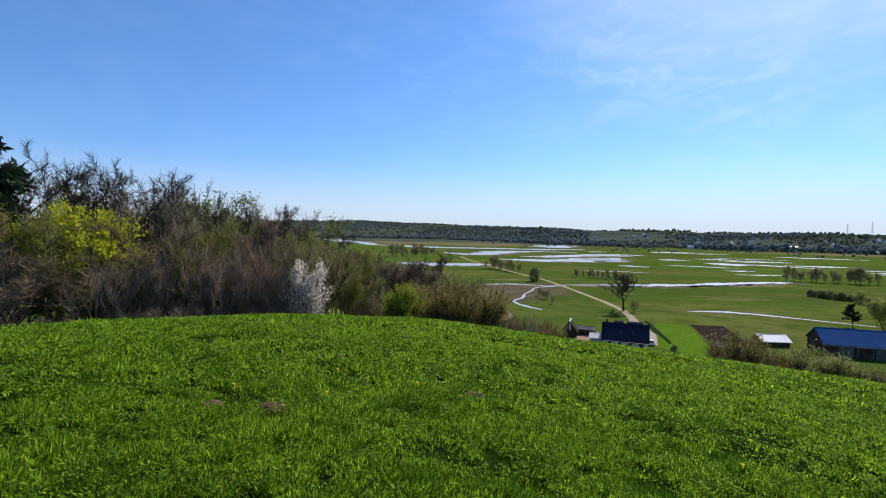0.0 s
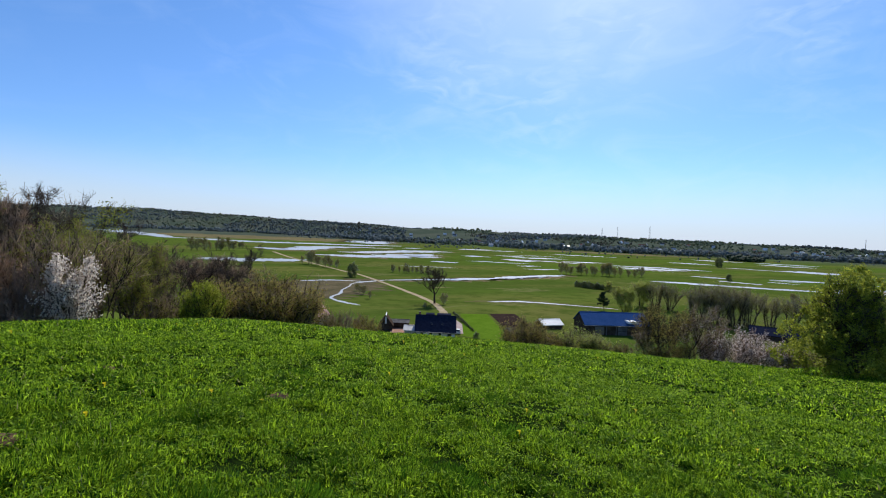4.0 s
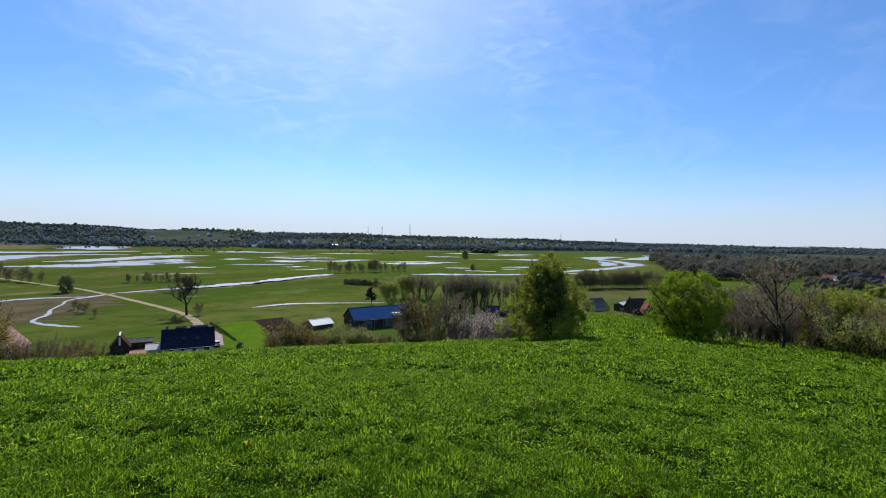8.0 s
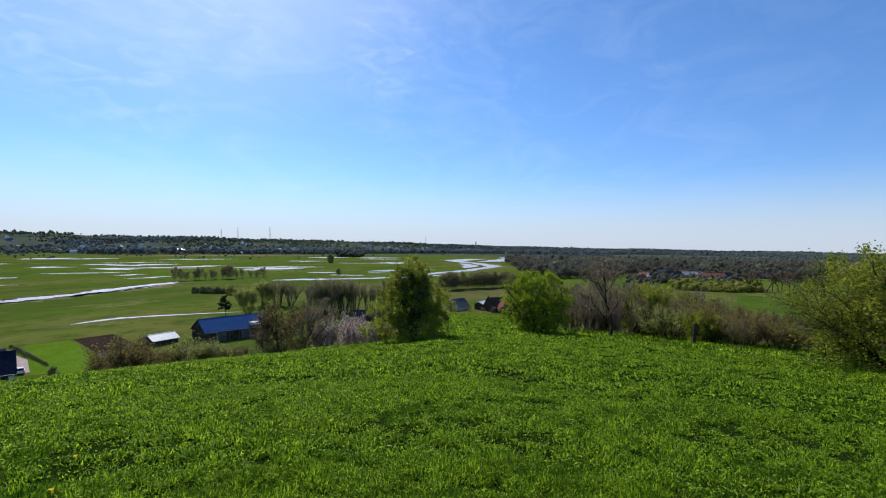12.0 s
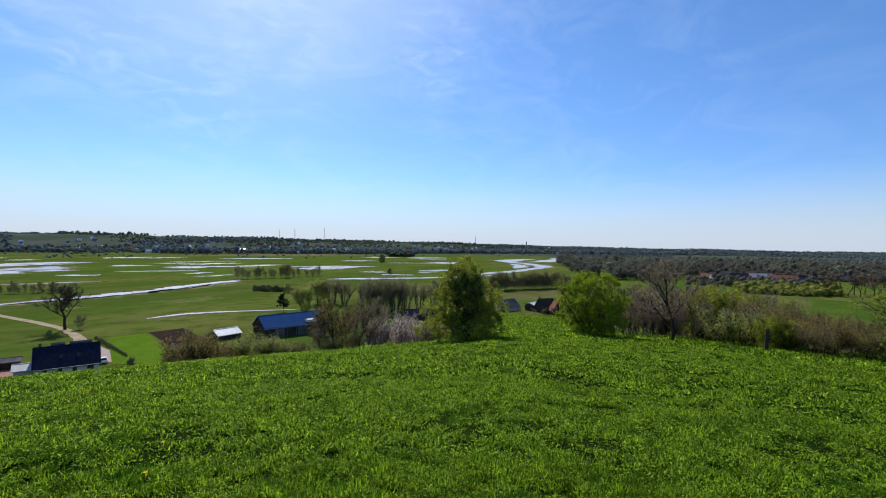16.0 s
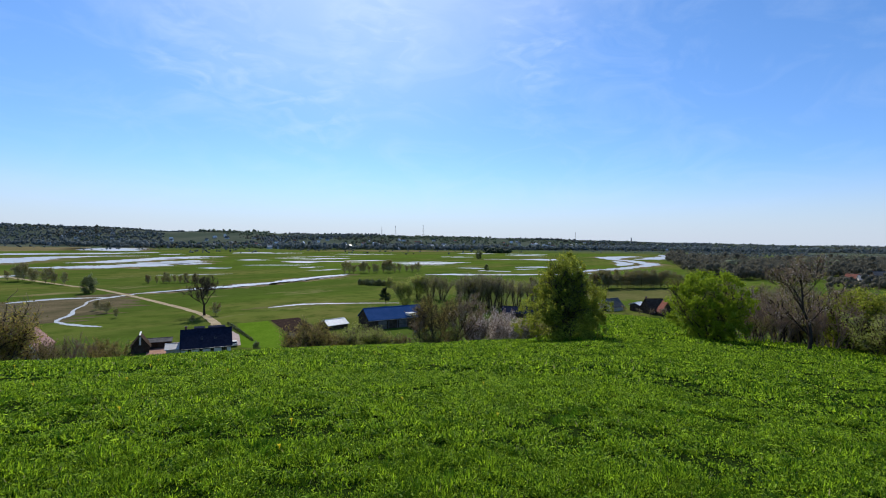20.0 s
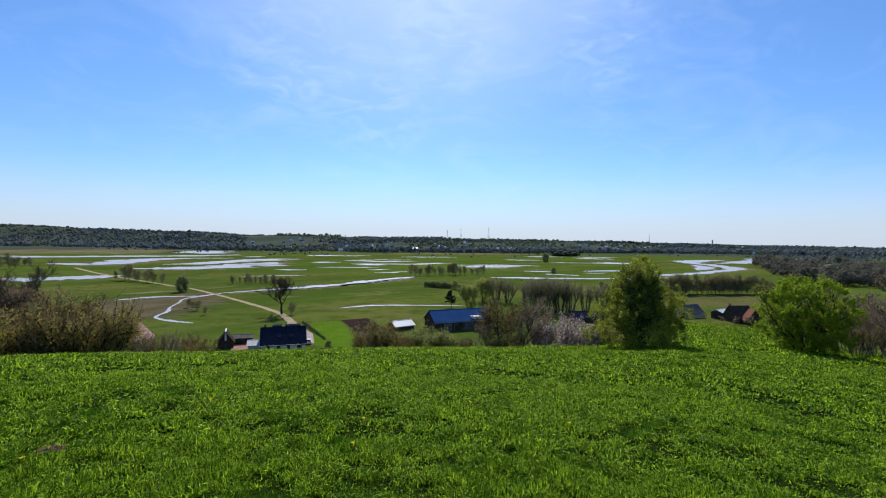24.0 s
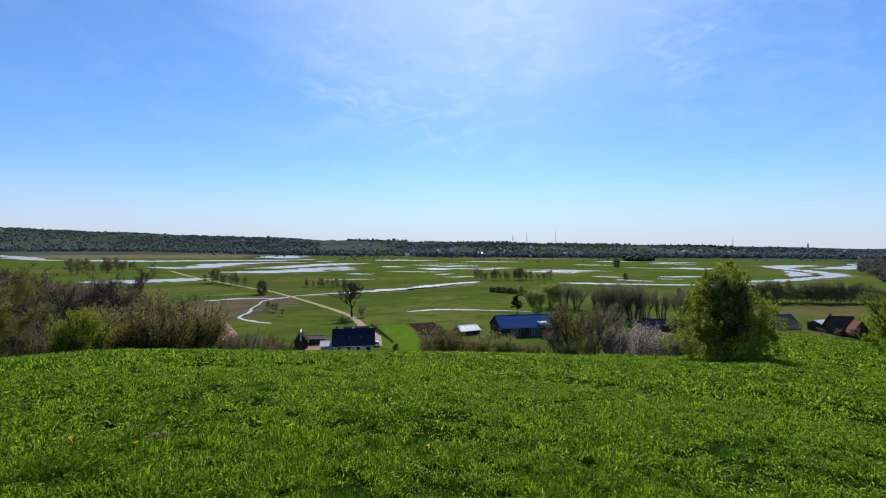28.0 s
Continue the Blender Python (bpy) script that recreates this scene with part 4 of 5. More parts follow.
species("willow", 17, S_stems, stems=9, stem_spread=1.8, stem_lean=0.30, height=15, radius=0.2, bark=M_bark_dark, twig=(3600, 1.3, 0.05, M_twig_grey), leaf=[("foliage", 2200, 0.16, 0.4, 1.5, M_bud)],
        mantle=[("twig_mantle", 1500, 110, 14.5, lambda t: 3.9 * np.clip(t / 0.25, 0.75, 1) * np.sqrt(np.clip(1.03 - t ** 2.4, 0.02, 1)), 0.09, 0.7, 9.0, 0.1, M_twig_olive)])
species("willow_green", 18, S_tall, stems=3, stem_spread=0.8, stem_lean=0.3, height=13, radius=0.22, bark=M_bark_dark, twig=(2400, 0.9, 0.04, M_twig), leaf=[("foliage", 3500, 0.18, 0.4, 1.6, M_leaf_pale)],
        mantle=[("leaf_mantle", 6500, 90, 12.5, lambda t: 4.0 * np.sqrt(np.clip(1 - ((t - 0.6) / 0.5) ** 2, 0.03, 1)), 0.2, 0.6, 2.0, 0.3, M_leaf_pale)])
species("far_tree", 19, S_tree, height=12, radius=0.22, bark=M_bark_dark, twig=(2600, 0.9, 0.05, M_twig), leaf=[("foliage", 1200, 0.2, 0.3, 1.4, M_bud)],
        mantle=[("twig_mantle", 1300, 70, 11.5, lambda t: 3.4 * np.sqrt(np.clip(1 - ((t - 0.62) / 0.45) ** 2, 0.03, 1)), 0.20, 0.55, 3.5, 0.2, M_twig_olive)])
species("far_full", 20, S_tree, height=11, radius=0.2, bark=M_bark_dark, leaf=[("foliage", 1500, 0.3, 0.5, 1.3, M_far_light)],
        mantle=[("leaf_mantle", 5200, 90, 10.5, lambda t: 4.2 * np.sqrt(np.clip(1 - ((t - 0.52) / 0.53) ** 2, 0.03, 1)), 0.32, 0.5, 1.5, 0.4, M_bush_dark)])
S_far = dict(S_tree, thin=0.045)
species("bare_far", 29, S_far, height=13, radius=0.36, bark=M_bark_dark, twig=(1500, 1.0, 0.09, M_bark_twig))
species("pine", 21, S_pine, height=15, radius=0.22, bark=M_bark_dark, leaf=[("needle_crown", 12000, 0.16, 0.25, 3.0, M_needle)])

rng = random.Random(77)


def plant(kind, name, az, d, top=None, height=None, label="", category="tree", group="", wide=1.0):
    """Plants a kind at az, d; top: the sine at which its tip stands over the eye's level, or its height."""
    x, y = P(az, d)
    z = gz(x, y)
    data, full = KINDS[kind]
    h = height if height else EYE + top * d - z
    s = h / full
    root = new(name)
    root.empty_display_size = 0.3
    root.matrix_world = pose(x, y, z, 0, 0, rng.uniform(0, 360)) @ Matrix.Diagonal((s * wide, s * wide, s, 1))
    for part_name, me in data:
        child(part_name, me, root)
    return tagged(root, label, category, group)


# the wood on the flank of the hill
WOOD_TOP = ([-60, -44, -38, -33.5, -28.7, -24.9, -20, -17.6, -14, -9, -5, -1], [0.14, 0.135, 0.125, 0.11, 0.082, 0.072, 0.05, 0.0, -0.03, -0.04, -0.06, -0.085])
for i in range(36):
    az = -58 + 41 * (i + rng.random()) / 36
    d = rng.choice((39, 45, 52, 60)) + rng.uniform(-2, 2)
    if -52 < az < -36:
        continue
    kind = rng.choice(("bare_a", "bare_b", "bud_b", "bud_a", "bud_b", "bud_a"))
    plant(kind, "tree", az, d, float(np.interp(az, *WOOD_TOP)) * rng.uniform(0.6, 1.0) - rng.uniform(0, 0.02), label="bare spring tree with a fine grey-brown crown" if kind.startswith("bare") else "spring tree with small olive-green buds", group="trees of the hillside wood")
for az, d, kind in ((-44.5, 36, "bare_high"), (-42.6, 44, "bud_b"), (-40.2, 38, "bare_high"), (-38.2, 46, "bud_a"), (-36.6, 41, "bare_high"), (-33.6, 38, "bare_high"), (-31, 46, "bud_a"), (-29, 37, "bare_b"), (-25.5, 40, "bare_a"), (-23, 42, "bare_high"), (-21, 44, "bare_b"), (-19.2, 42, "bare_high"), (-17.6, 44, "bare_a")):
    plant(kind, "tree", az, d, float(np.interp(az, *WOOD_TOP)) + (0.004 if kind.startswith("bare") else -0.03), label="tall bare tree with a wide twiggy crown", group="trees of the hillside wood")
plant("pine", "pine_tree", -46.3, 37, 0.15, label="dark green pine at the edge of the wood", category="pine")
for az, d, top in ((-41.5, 29, -0.015),):
    plant("bare_thorn", "bare_tree", az, d, top, label="low bare tree with pale spreading branches", group="trees of the hillside wood", wide=1.3)
plant("maple", "maple_tree", -38.2, 31, 0.043, label="maple covered in yellow-green flowers", category="tree", wide=0.98)
for i in range(13):
    az = -46 + (11 * (i + rng.random()) / 5 if i < 5 else 11 + 20 * (i - 5 + rng.random()) / 8)
    kind = rng.choice(("slender", "slender", "slender_bud"))
    plant(kind, "slender_tree", az, rng.uniform(29, 37), rng.uniform(0.0, 0.045) - 0.05 * max(0, (az + 24) / 9), label="slender dark-stemmed young tree at the edge of the wood" if kind == "slender" else "slender young tree with small olive leaves", category="tree", group="young trees along the wood")
for i in range(24):
    az = -36 + 20 * (i + rng.random()) / 24
    plant(rng.choice(("thicket", "thicket", "thicket_b")), "thicket_shrub", az, rng.uniform(27, 35), rng.uniform(-0.06, -0.01), label="dense thicket of reddish-brown leafless stems", category="shrub", group="thicket shrubs along the wood")
for i in range(11):
    plant(rng.choice(("thicket", "thicket", "hazel_thin")), "thicket_shrub", -35.0 + 18 * (i + rng.random()) / 11, rng.uniform(25.5, 28), height=rng.uniform(1.0, 2.0), label="low pale-stemmed scrub in front of the wood", category="shrub", group="scrub along the wood", wide=1.5)
for az, d, h in ((-38.6, 28, 1.3), (-36.6, 27, 1.2)):
    plant("pale_shrub", "pale_shrub", az, d, height=h, label="low whitish-green shrub at the edge of the wood", category="shrub", group="pale shrubs along the wood", wide=1.3)
plant("blossom", "blossoming_shrub", -16.1, 26, -0.056, label="white blossoming blackthorn shrub beside the wood", category="shrub", wide=0.8)
for az, d, top, kind in ((-17.5, 33, 0.0, "slender_bud"), (-15.0, 36, -0.008, "slender_bud"), (-14.2, 33, -0.03, "slender_bud"), (-13.2, 34, -0.03, "slender_bud"), (-11.6, 36, -0.036, "slender_bud"), (-10.2, 39, -0.04, "slender_bud"), (-14, 40, -0.03, "bud_b"), (-12.5, 37, -0.045, "bud_a"), (-10.5, 50, -0.045, "bare_a"), (-8.8, 52, -0.035, "bare_c"), (-7, 54, -0.045, "bare_a"), (-5, 56, -0.06, "bare_b"), (-3, 56, -0.075, "bare_c"), (-11, 60, -0.05, "bare_b")):
    plant(kind, "tree", az, d, top, label="slender tree with thin dark branches below the hilltop", group="trees below the hilltop")
for az, d, top, kind in ((-7.6, 50, -0.06, "bare_c"), (-6, 48, -0.075, "bare_a"), (-4.2, 50, -0.085, "bare_c"), (-2.6, 49, -0.092, "bare_c"), (-1, 50, -0.10, "bare_a"), (-6.8, 42, -0.11, "thicket")):
    plant(kind, "tree" if kind.startswith("bare") else "thicket_shrub", az, d, top, label="low dark bare tree in the copse below the hilltop", group="trees below the hilltop", wide=1.25)
plant("green_shrub", "green_shrub", -4.6, 27, -0.103, label="rounded fresh green shrub beyond the crest", category="shrub", wide=0.8)
for az, d, top in ((-9.6, 46, -0.035), (-8.2, 47, -0.028), (-6.6, 46, -0.034), (-5.0, 48, -0.040), (-3.6, 47, -0.060), (-2.4, 48, -0.074)):
    plant("bare_a" if az < -4 else "bare_c", "tree", az, d, top, label="dark bare tree in the copse below the hilltop", group="trees below the hilltop", wide=1.1)
for az, d, top, kind in ((-1, 30, -0.098, "hazel"), (1, 31, -0.092, "hazel"), (3, 30, -0.088, "hazel"), (4.6, 31, -0.106, "hazel"), (6.4, 32, -0.158, "hazel_thin"), (9.0, 32, -0.168, "thicket_b"), (11, 33, -0.165, "thicket"), (13.5, 33, -0.18, "hazel"), (-8, 32, -0.13, "thicket_b")):
    plant(kind, "hedge_shrub", az, d, top, label="rusty-brown shrub with small young leaves", category="shrub", group="shrubs beyond the crest")

# shrubs below the crest on the other flank
for az, d, top, kind in ((31.8, 43, -0.194, "hazel_thin"), (32.9, 43, -0.162, "hazel_thin"), (33.7, 44, -0.170, "rusty_tree"), (34.4, 42, -0.172, "hazel_thin"), (35.6, 44, -0.196, "hazel_thin"), (37.2, 44, -0.200, "hazel_thin"), (39.0, 45, -0.186, "pale_shrub"), (40.4, 45, -0.176, "pale_shrub"), (41.6, 46, -0.196, "pale_shrub"),
                         (43.0, 46, -0.206, "hazel_thin"), (44.6, 46, -0.204, "thicket_b"), (46.8, 46, -0.172, "dark_tree"), (48.3, 48, -0.122, "rusty_tree"), (49.4, 47, -0.110, "rusty_tree"), (51.3, 47, -0.114, "dark_tree"), (52.6, 49, -0.136, "dark_tree"), (50, 45, -0.185, "hazel_thin"), (48, 44, -0.195, "hazel_thin"),
                         (53.1, 48, -0.168, "thicket"), (59.6, 52, -0.165, "thicket_b"), (60.8, 52, -0.17, "hazel_thin")):
    label = dict(hazel_thin="straggling rusty-brown shrub on the steep slope", rusty_tree="small tree with rusty-olive young leaves on the slope", pale_shrub="pale green spring shrub on the slope", dark_tree="small dark-branched tree with few buds on the slope").get(kind, "dense leafless shrub on the steep slope")
    plant(kind, "slope_shrub", az, d, top, label=label, category="shrub", group="shrubs on the slope", wide=1.15)
for az, d, top in ((54.5, 50, -0.150), (56.3, 51, -0.143), (58.1, 51, -0.155)):
    plant("blossom_dull", "blossoming_shrub", az, d, top, label="dull pinkish-white blossoming shrub on the slope", category="shrub", wide=1.25)
plant("bush_tall", "tall_bush", 64.45, 24.5, -0.022, label="tall olive-green bush standing alone on the grass", category="bush")
plant("bush_round", "round_bush", 79.4, 33, -0.050, label="round bright green bush beside the meadow edge", category="bush", wide=0.95)
plant("dark_tree", "bare_tree", 87.6, 34, -0.016, label="bare dark thorn tree with reddish twigs", wide=1.15)
for az, d, top, kind in ((82.8, 37, -0.115, "thicket_b"), (84.2, 40, -0.085, "thicket"), (85.6, 42, -0.07, "dark_tree"), (89.2, 40, -0.085, "thicket"), (90.4, 42, -0.07, "thicket_b"), (92.0, 42, -0.064, "green_shrub"), (93.4, 37, -0.098, "pale_shrub"), (94.6, 39, -0.092, "thicket_b"), (95.6, 41, -0.085, "hazel"),
                         (96.9, 35, -0.112, "green_shrub"), (97.6, 38, -0.088, "rusty_tree"), (98.6, 36, -0.098, "hazel"), (99.8, 35, -0.10, "rusty_tree"), (101.0, 34, -0.104, "hazel"), (102.4, 33, -0.112, "rusty_tree"), (103.8, 33, -0.118, "hazel"), (100.4, 32, -0.125, "thicket_b"), (105.2, 33, -0.122, "hazel")):
    label = dict(hazel="rusty-brown budding shrub at the meadow edge", rusty_tree="small tree with rusty young leaves at the meadow edge", pale_shrub="round grey-green shrub at the meadow edge", green_shrub="fresh yellow-green shrub at the meadow edge", dark_tree="dark bare thorn at the meadow edge").get(kind, "tangled brown leafless shrub at the meadow edge")
    plant(kind, "hedge_shrub", az, d, top, label=label, category="shrub", group="hedge at the meadow edge", wide=1.15)
for i in range(26):
    az = 82 + 24 * (i + rng.random()) / 26
    plant(rng.choice(("hazel", "thicket_b", "rusty_tree", "thicket", "dark_tree", "bud_b")), "hedge_shrub", az, rng.uniform(40, 52), -(rng.uniform(0.07, 0.10) if az < 96 else rng.uniform(0.10, 0.125)), label="mixed spring shrub in the hedge below the meadow edge", category="shrub", group="hedge at the meadow edge", wide=1.15)
for i in range(24):
    az = 76.5 + 20 * (i + rng.random()) / 24
    plant(rng.choice(("bud_a", "bare_b", "bare_c", "bare_b", "bud_b")), "tree", az, rng.uniform(54, 72), -rng.uniform(0.06, 0.085), label="small spring tree on the slope below the hedge", group="trees below the hedge", wide=1.3)
for i in range(14):
    plant(rng.choice(("bare_c", "bare_far", "bare_c", "bare_a")), "tree", 100.3 + 6.5 * (i + rng.random()) / 14, rng.uniform(445, 475), height=rng.uniform(11, 17), label="brown leafless tree at the edge of the green field", group="trees beyond the green field", wide=1.5)
plant("arching", "arching_bush", 112.5, 25, 0.028, label="large arching green bush with dark branches", category="bush", wide=1.1)
plant("arching", "arching_bush", 117.5, 23, 0.04, label="large arching green bush with dark branches", category="bush", wide=1.1)

# valley trees
for az, d, h, kind in ((44.4, 232, 13, "willow_green"), (42.1, 235, 9, "pine"), (46, 262, 14, "willow_green"), (47.5, 262, 15, "willow"), (49, 258, 14, "willow"), (51.6, 226, 16, "willow"), (52.5, 230, 17.5, "willow"), (53.4, 226, 18.5, "willow"), (54.3, 231, 17, "willow"), (55.3, 228, 18.5, "willow"), (56.4, 232, 16.5, "willow"),
                       (58.2, 240, 14, "willow"), (60, 244, 14, "willow"), (61.5, 248, 12, "willow_green")):
    plant(kind, "willow_tree", az, d, height=h, label="old many-stemmed willow coming into leaf", group="willows on the meadow", wide=1.25)
plant("bare_far", "bare_tree", 21.8, 222, height=18, label="tall bare tree standing beside the track", category="tree", wide=1.25)
for az, d, h, kind in ((22.9, 219, 6, "far_tree"), (11.5, 336, 12, "far_full"), (53.4, 813, 18, "far_full"), (54.4, 512, 8, "far_full"), (27.2, 147, 3.2, "far_full"), (40.2, 188, 7, "far_tree"), (20.6, 205, 3, "far_tree")):
    plant(kind, "meadow_tree", az, d, height=h, label="single tree on the valley meadow", group="trees on the meadow")
for a0, a1, d0, d1, h, n, kind in ((5.6, 9.9, 460, 398, 13, 9, "far_tree"), (-6, -1.6, 640, 680, 17, 9, "far_tree"), (-1.3, -0.8, 730, 730, 14, 2, "far_tree"), (16, 21.3, 386, 374, 8, 11, "far_tree"), (36.6, 46, 446, 478, 12, 16, "far_tree"), (38.6, 42.6, 345, 330, 4.6, 26, "far_full"), (41.8, 43.6, 326, 322, 6.5, 5, "willow_green"),
                                  (67, 76.5, 344, 386, 13, 38, "far_tree"), (60, 67, 330, 345, 8, 8, "far_tree"), (12, 13.8, 262, 232, 6, 4, "far_tree")):
    for i in range(n):
        t = (i + rng.random()) / n
        plant(kind, "row_tree", a0 + (a1 - a0) * t, d0 + (d1 - d0) * t + rng.uniform(-4, 4), height=h * rng.uniform(0.6, 1.15), label="meadow tree in a loose row", group="rows of trees on the meadow", wide=rng.uniform(0.6, 1.25))

for i in range(18):
    t = i / 17
    x, y = 80.0 + (72.5 - 80.0) * t, 178 + (144 - 178) * t
    plant("far_full", "lane_hedge_bush", math.degrees(math.atan2(x, y)), math.hypot(x, y), height=rng.uniform(0.9, 1.5), label="low clipped hedge bush beside the lane", category="hedge", group="hedge along the lane", wide=1.4)


for az, d, h in ((68.2, 238, 4.5), (70.6, 236, 3.5), (71.4, 246, 4), (73.2, 248, 3.5), (74.6, 230, 4.5), (73.3, 229, 3.6), (72.2, 231, 3.2), (75.8, 254, 5), (76.6, 250, 4)):
    plant("dark_tree", "garden_tree", az, d, height=h, label="small bare garden tree beside the cottages", group="garden trees by the cottages", wide=1.5)


# ---- far woods ----
def clumps(name, places, size, material, seed, label, leaves=26, tall=1.15, core_size=1.0, leaf=0.085):
    """Crowns far off, each an uneven core of two lobes and loose outer foliage, all in one mesh."""
    g = np.random.default_rng(seed)
    bm = bmesh.new()
    bmesh.ops.create_icosphere(bm, subdivisions=1, radius=1)
    cv = np.array([v.co[:] for v in bm.verts])
    cf = np.array([[v.index for v in f.verts] for f in bm.faces])
    bm.free()
    n = len(places)
    s = size * np.clip(np.exp(g.normal(-0.1, 0.3, n)), 0.45, 1.6)
    c = np.array(places)
    mid = np.stack([c[:, 0], c[:, 1], ground_z(c[:, 0], c[:, 1]) + s * 0.42 * tall], 1)
    lobes = mid[:, None] + g.normal(0, 0.20, (n, 2, 3)) * np.array([1, 1, 0.7]) * s[:, None, None]
    core = cv * g.uniform(0.6, 1.05, (n, 2, len(cv), 1)) * (s[:, None, None, None] * g.uniform(0.3, 0.46, (n, 2, 1, 1)) * core_size * np.array([1, 1, tall])) + lobes[:, :, None]
    f1 = (cf[None] + np.arange(2 * n)[:, None, None] * len(cv)).reshape(-1, 3)
    d = g.normal(0, 1, (n, leaves, 3))
    d /= np.linalg.norm(d, axis=2)[..., None]
    at = lobes[np.arange(n)[:, None], g.integers(0, 2, (n, leaves))]
    p = at + d * np.array([1, 1, tall]) * g.uniform(0.32 * core_size, 0.46, (n, leaves, 1)) * s[:, None, None]
    e = g.normal(0, 1, (n, leaves, 3))
    e /= np.linalg.norm(e, axis=2)[..., None]
    o = np.cross(d, e)
    k = leaf * s[:, None, None]
    tri = np.stack([p + e * k, p - e * 0.5 * k + o * k, p - e * 0.5 * k - o * k], 2)
    v = np.concatenate([core.reshape(-1, 3), tri.reshape(-1, 3)])
    f2 = np.arange(n * leaves * 3).reshape(-1, 3) + 2 * n * len(cv)
    tagged(new(name, mesh_np(name, v, np.concatenate([f1, f2]), material)), label, "woodland", kind="stuff")


def scatter(a0, a1, near, far, count, seed, clear=0.0, scale=200.0):
    """Places in a stretch of the plan, thinned into patches."""
    g = np.random.default_rng(seed)
    az = g.uniform(a0, a1, count)
    lo, hi = near(az), far(az)
    r = np.sqrt(g.uniform(lo ** 2, hi ** 2))
    x, y = r * np.sin(np.radians(az)), r * np.cos(np.radians(az))
    keep = value_noise(x / scale, y / scale, seed) > clear
    return np.stack([x, y], 1)[keep]


foot = lambda a: np.interp(a, *RIDGE_AZ)
clumps("far_wood", scatter(-24, 98, lambda a: foot(a) - 15, lambda a: foot(a) + 110, 3400, 31, 0.22, 160), 14, M_far_hazed, 31, "band of tall trees along the foot of the far valley side", 22, 1.15, 0.8, 0.075)
clumps("far_wood", scatter(-24, 98, lambda a: foot(a) + 90, lambda a: foot(a) + 950, 13000, 41, 0.55, 330), 9, M_far_hazed, 41, "patches of dark mixed wood on the far valley side", 6)
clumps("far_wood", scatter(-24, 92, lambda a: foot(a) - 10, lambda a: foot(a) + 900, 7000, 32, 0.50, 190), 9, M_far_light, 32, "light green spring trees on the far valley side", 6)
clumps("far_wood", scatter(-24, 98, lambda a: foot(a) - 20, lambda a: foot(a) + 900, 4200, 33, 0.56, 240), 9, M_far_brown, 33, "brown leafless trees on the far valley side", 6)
clumps("far_wood", scatter(-24, 98, lambda a: foot(a) + 830, lambda a: foot(a) + 960, 6500, 42, 0.30, 420), 7, M_far_hazed, 42, "dark trees along the far skyline", 4, 0.9)
front = lambda a: np.interp(a, [75, 76.5, 78.5, 81, 87, 90, 118], [880, 640, 540, 485, 500, 650, 680])
clumps("valley_wood", scatter(75, 118, front, lambda a: front(a) + 450, 4600, 34, 0.08), 12, M_far_brown, 34, "brown-grey leafless wood on the valley floor", 70, 1.1, 0.55, 0.06)
clumps("valley_wood", scatter(78, 118, front, lambda a: front(a) + 700, 520, 35, 0.48), 14, M_far_light, 35, "light green willows within the valley wood", 80, 0.85, 0.7, 0.06)
clumps("valley_wood", scatter(77, 118, lambda a: front(a) + 350, lambda a: 4300 + 0 * a, 11000, 36, 0.22, 420.0), 6.5, M_far_hazed, 36, "dark wood reaching to the horizon", 6)
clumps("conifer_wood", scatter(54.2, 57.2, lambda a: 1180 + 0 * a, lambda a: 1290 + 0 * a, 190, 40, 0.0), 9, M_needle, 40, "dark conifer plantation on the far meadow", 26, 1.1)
clumps("meadow_bushes", scatter(2, 82, lambda a: foot(a) - 420, lambda a: foot(a), 320, 37, 0.45, 120), 6, M_far_hazed, 37, "scattered bushes on the far meadow", 16, 0.9)
clumps("village_trees", scatter(89, 100, lambda a: 470 + 0 * a, lambda a: 570 + 0 * a, 260, 43, 0.45, 45), 5, M_far_brown, 43, "brown garden trees between the village houses", 36)
clumps("village_trees", scatter(88, 112, lambda a: 575 + 0 * a, lambda a: 720 + 0 * a, 900, 38, 0.40, 60), 5, M_far_brown, 38, "brown garden trees round the village", 36)
clumps("village_trees", scatter(93.5, 101.5, lambda a: 415 + 0 * a, lambda a: 500 + 0 * a, 420, 39, 0.35, 40), 5.5, M_bud, 39, "pale green garden trees round the village", 40, 0.9)


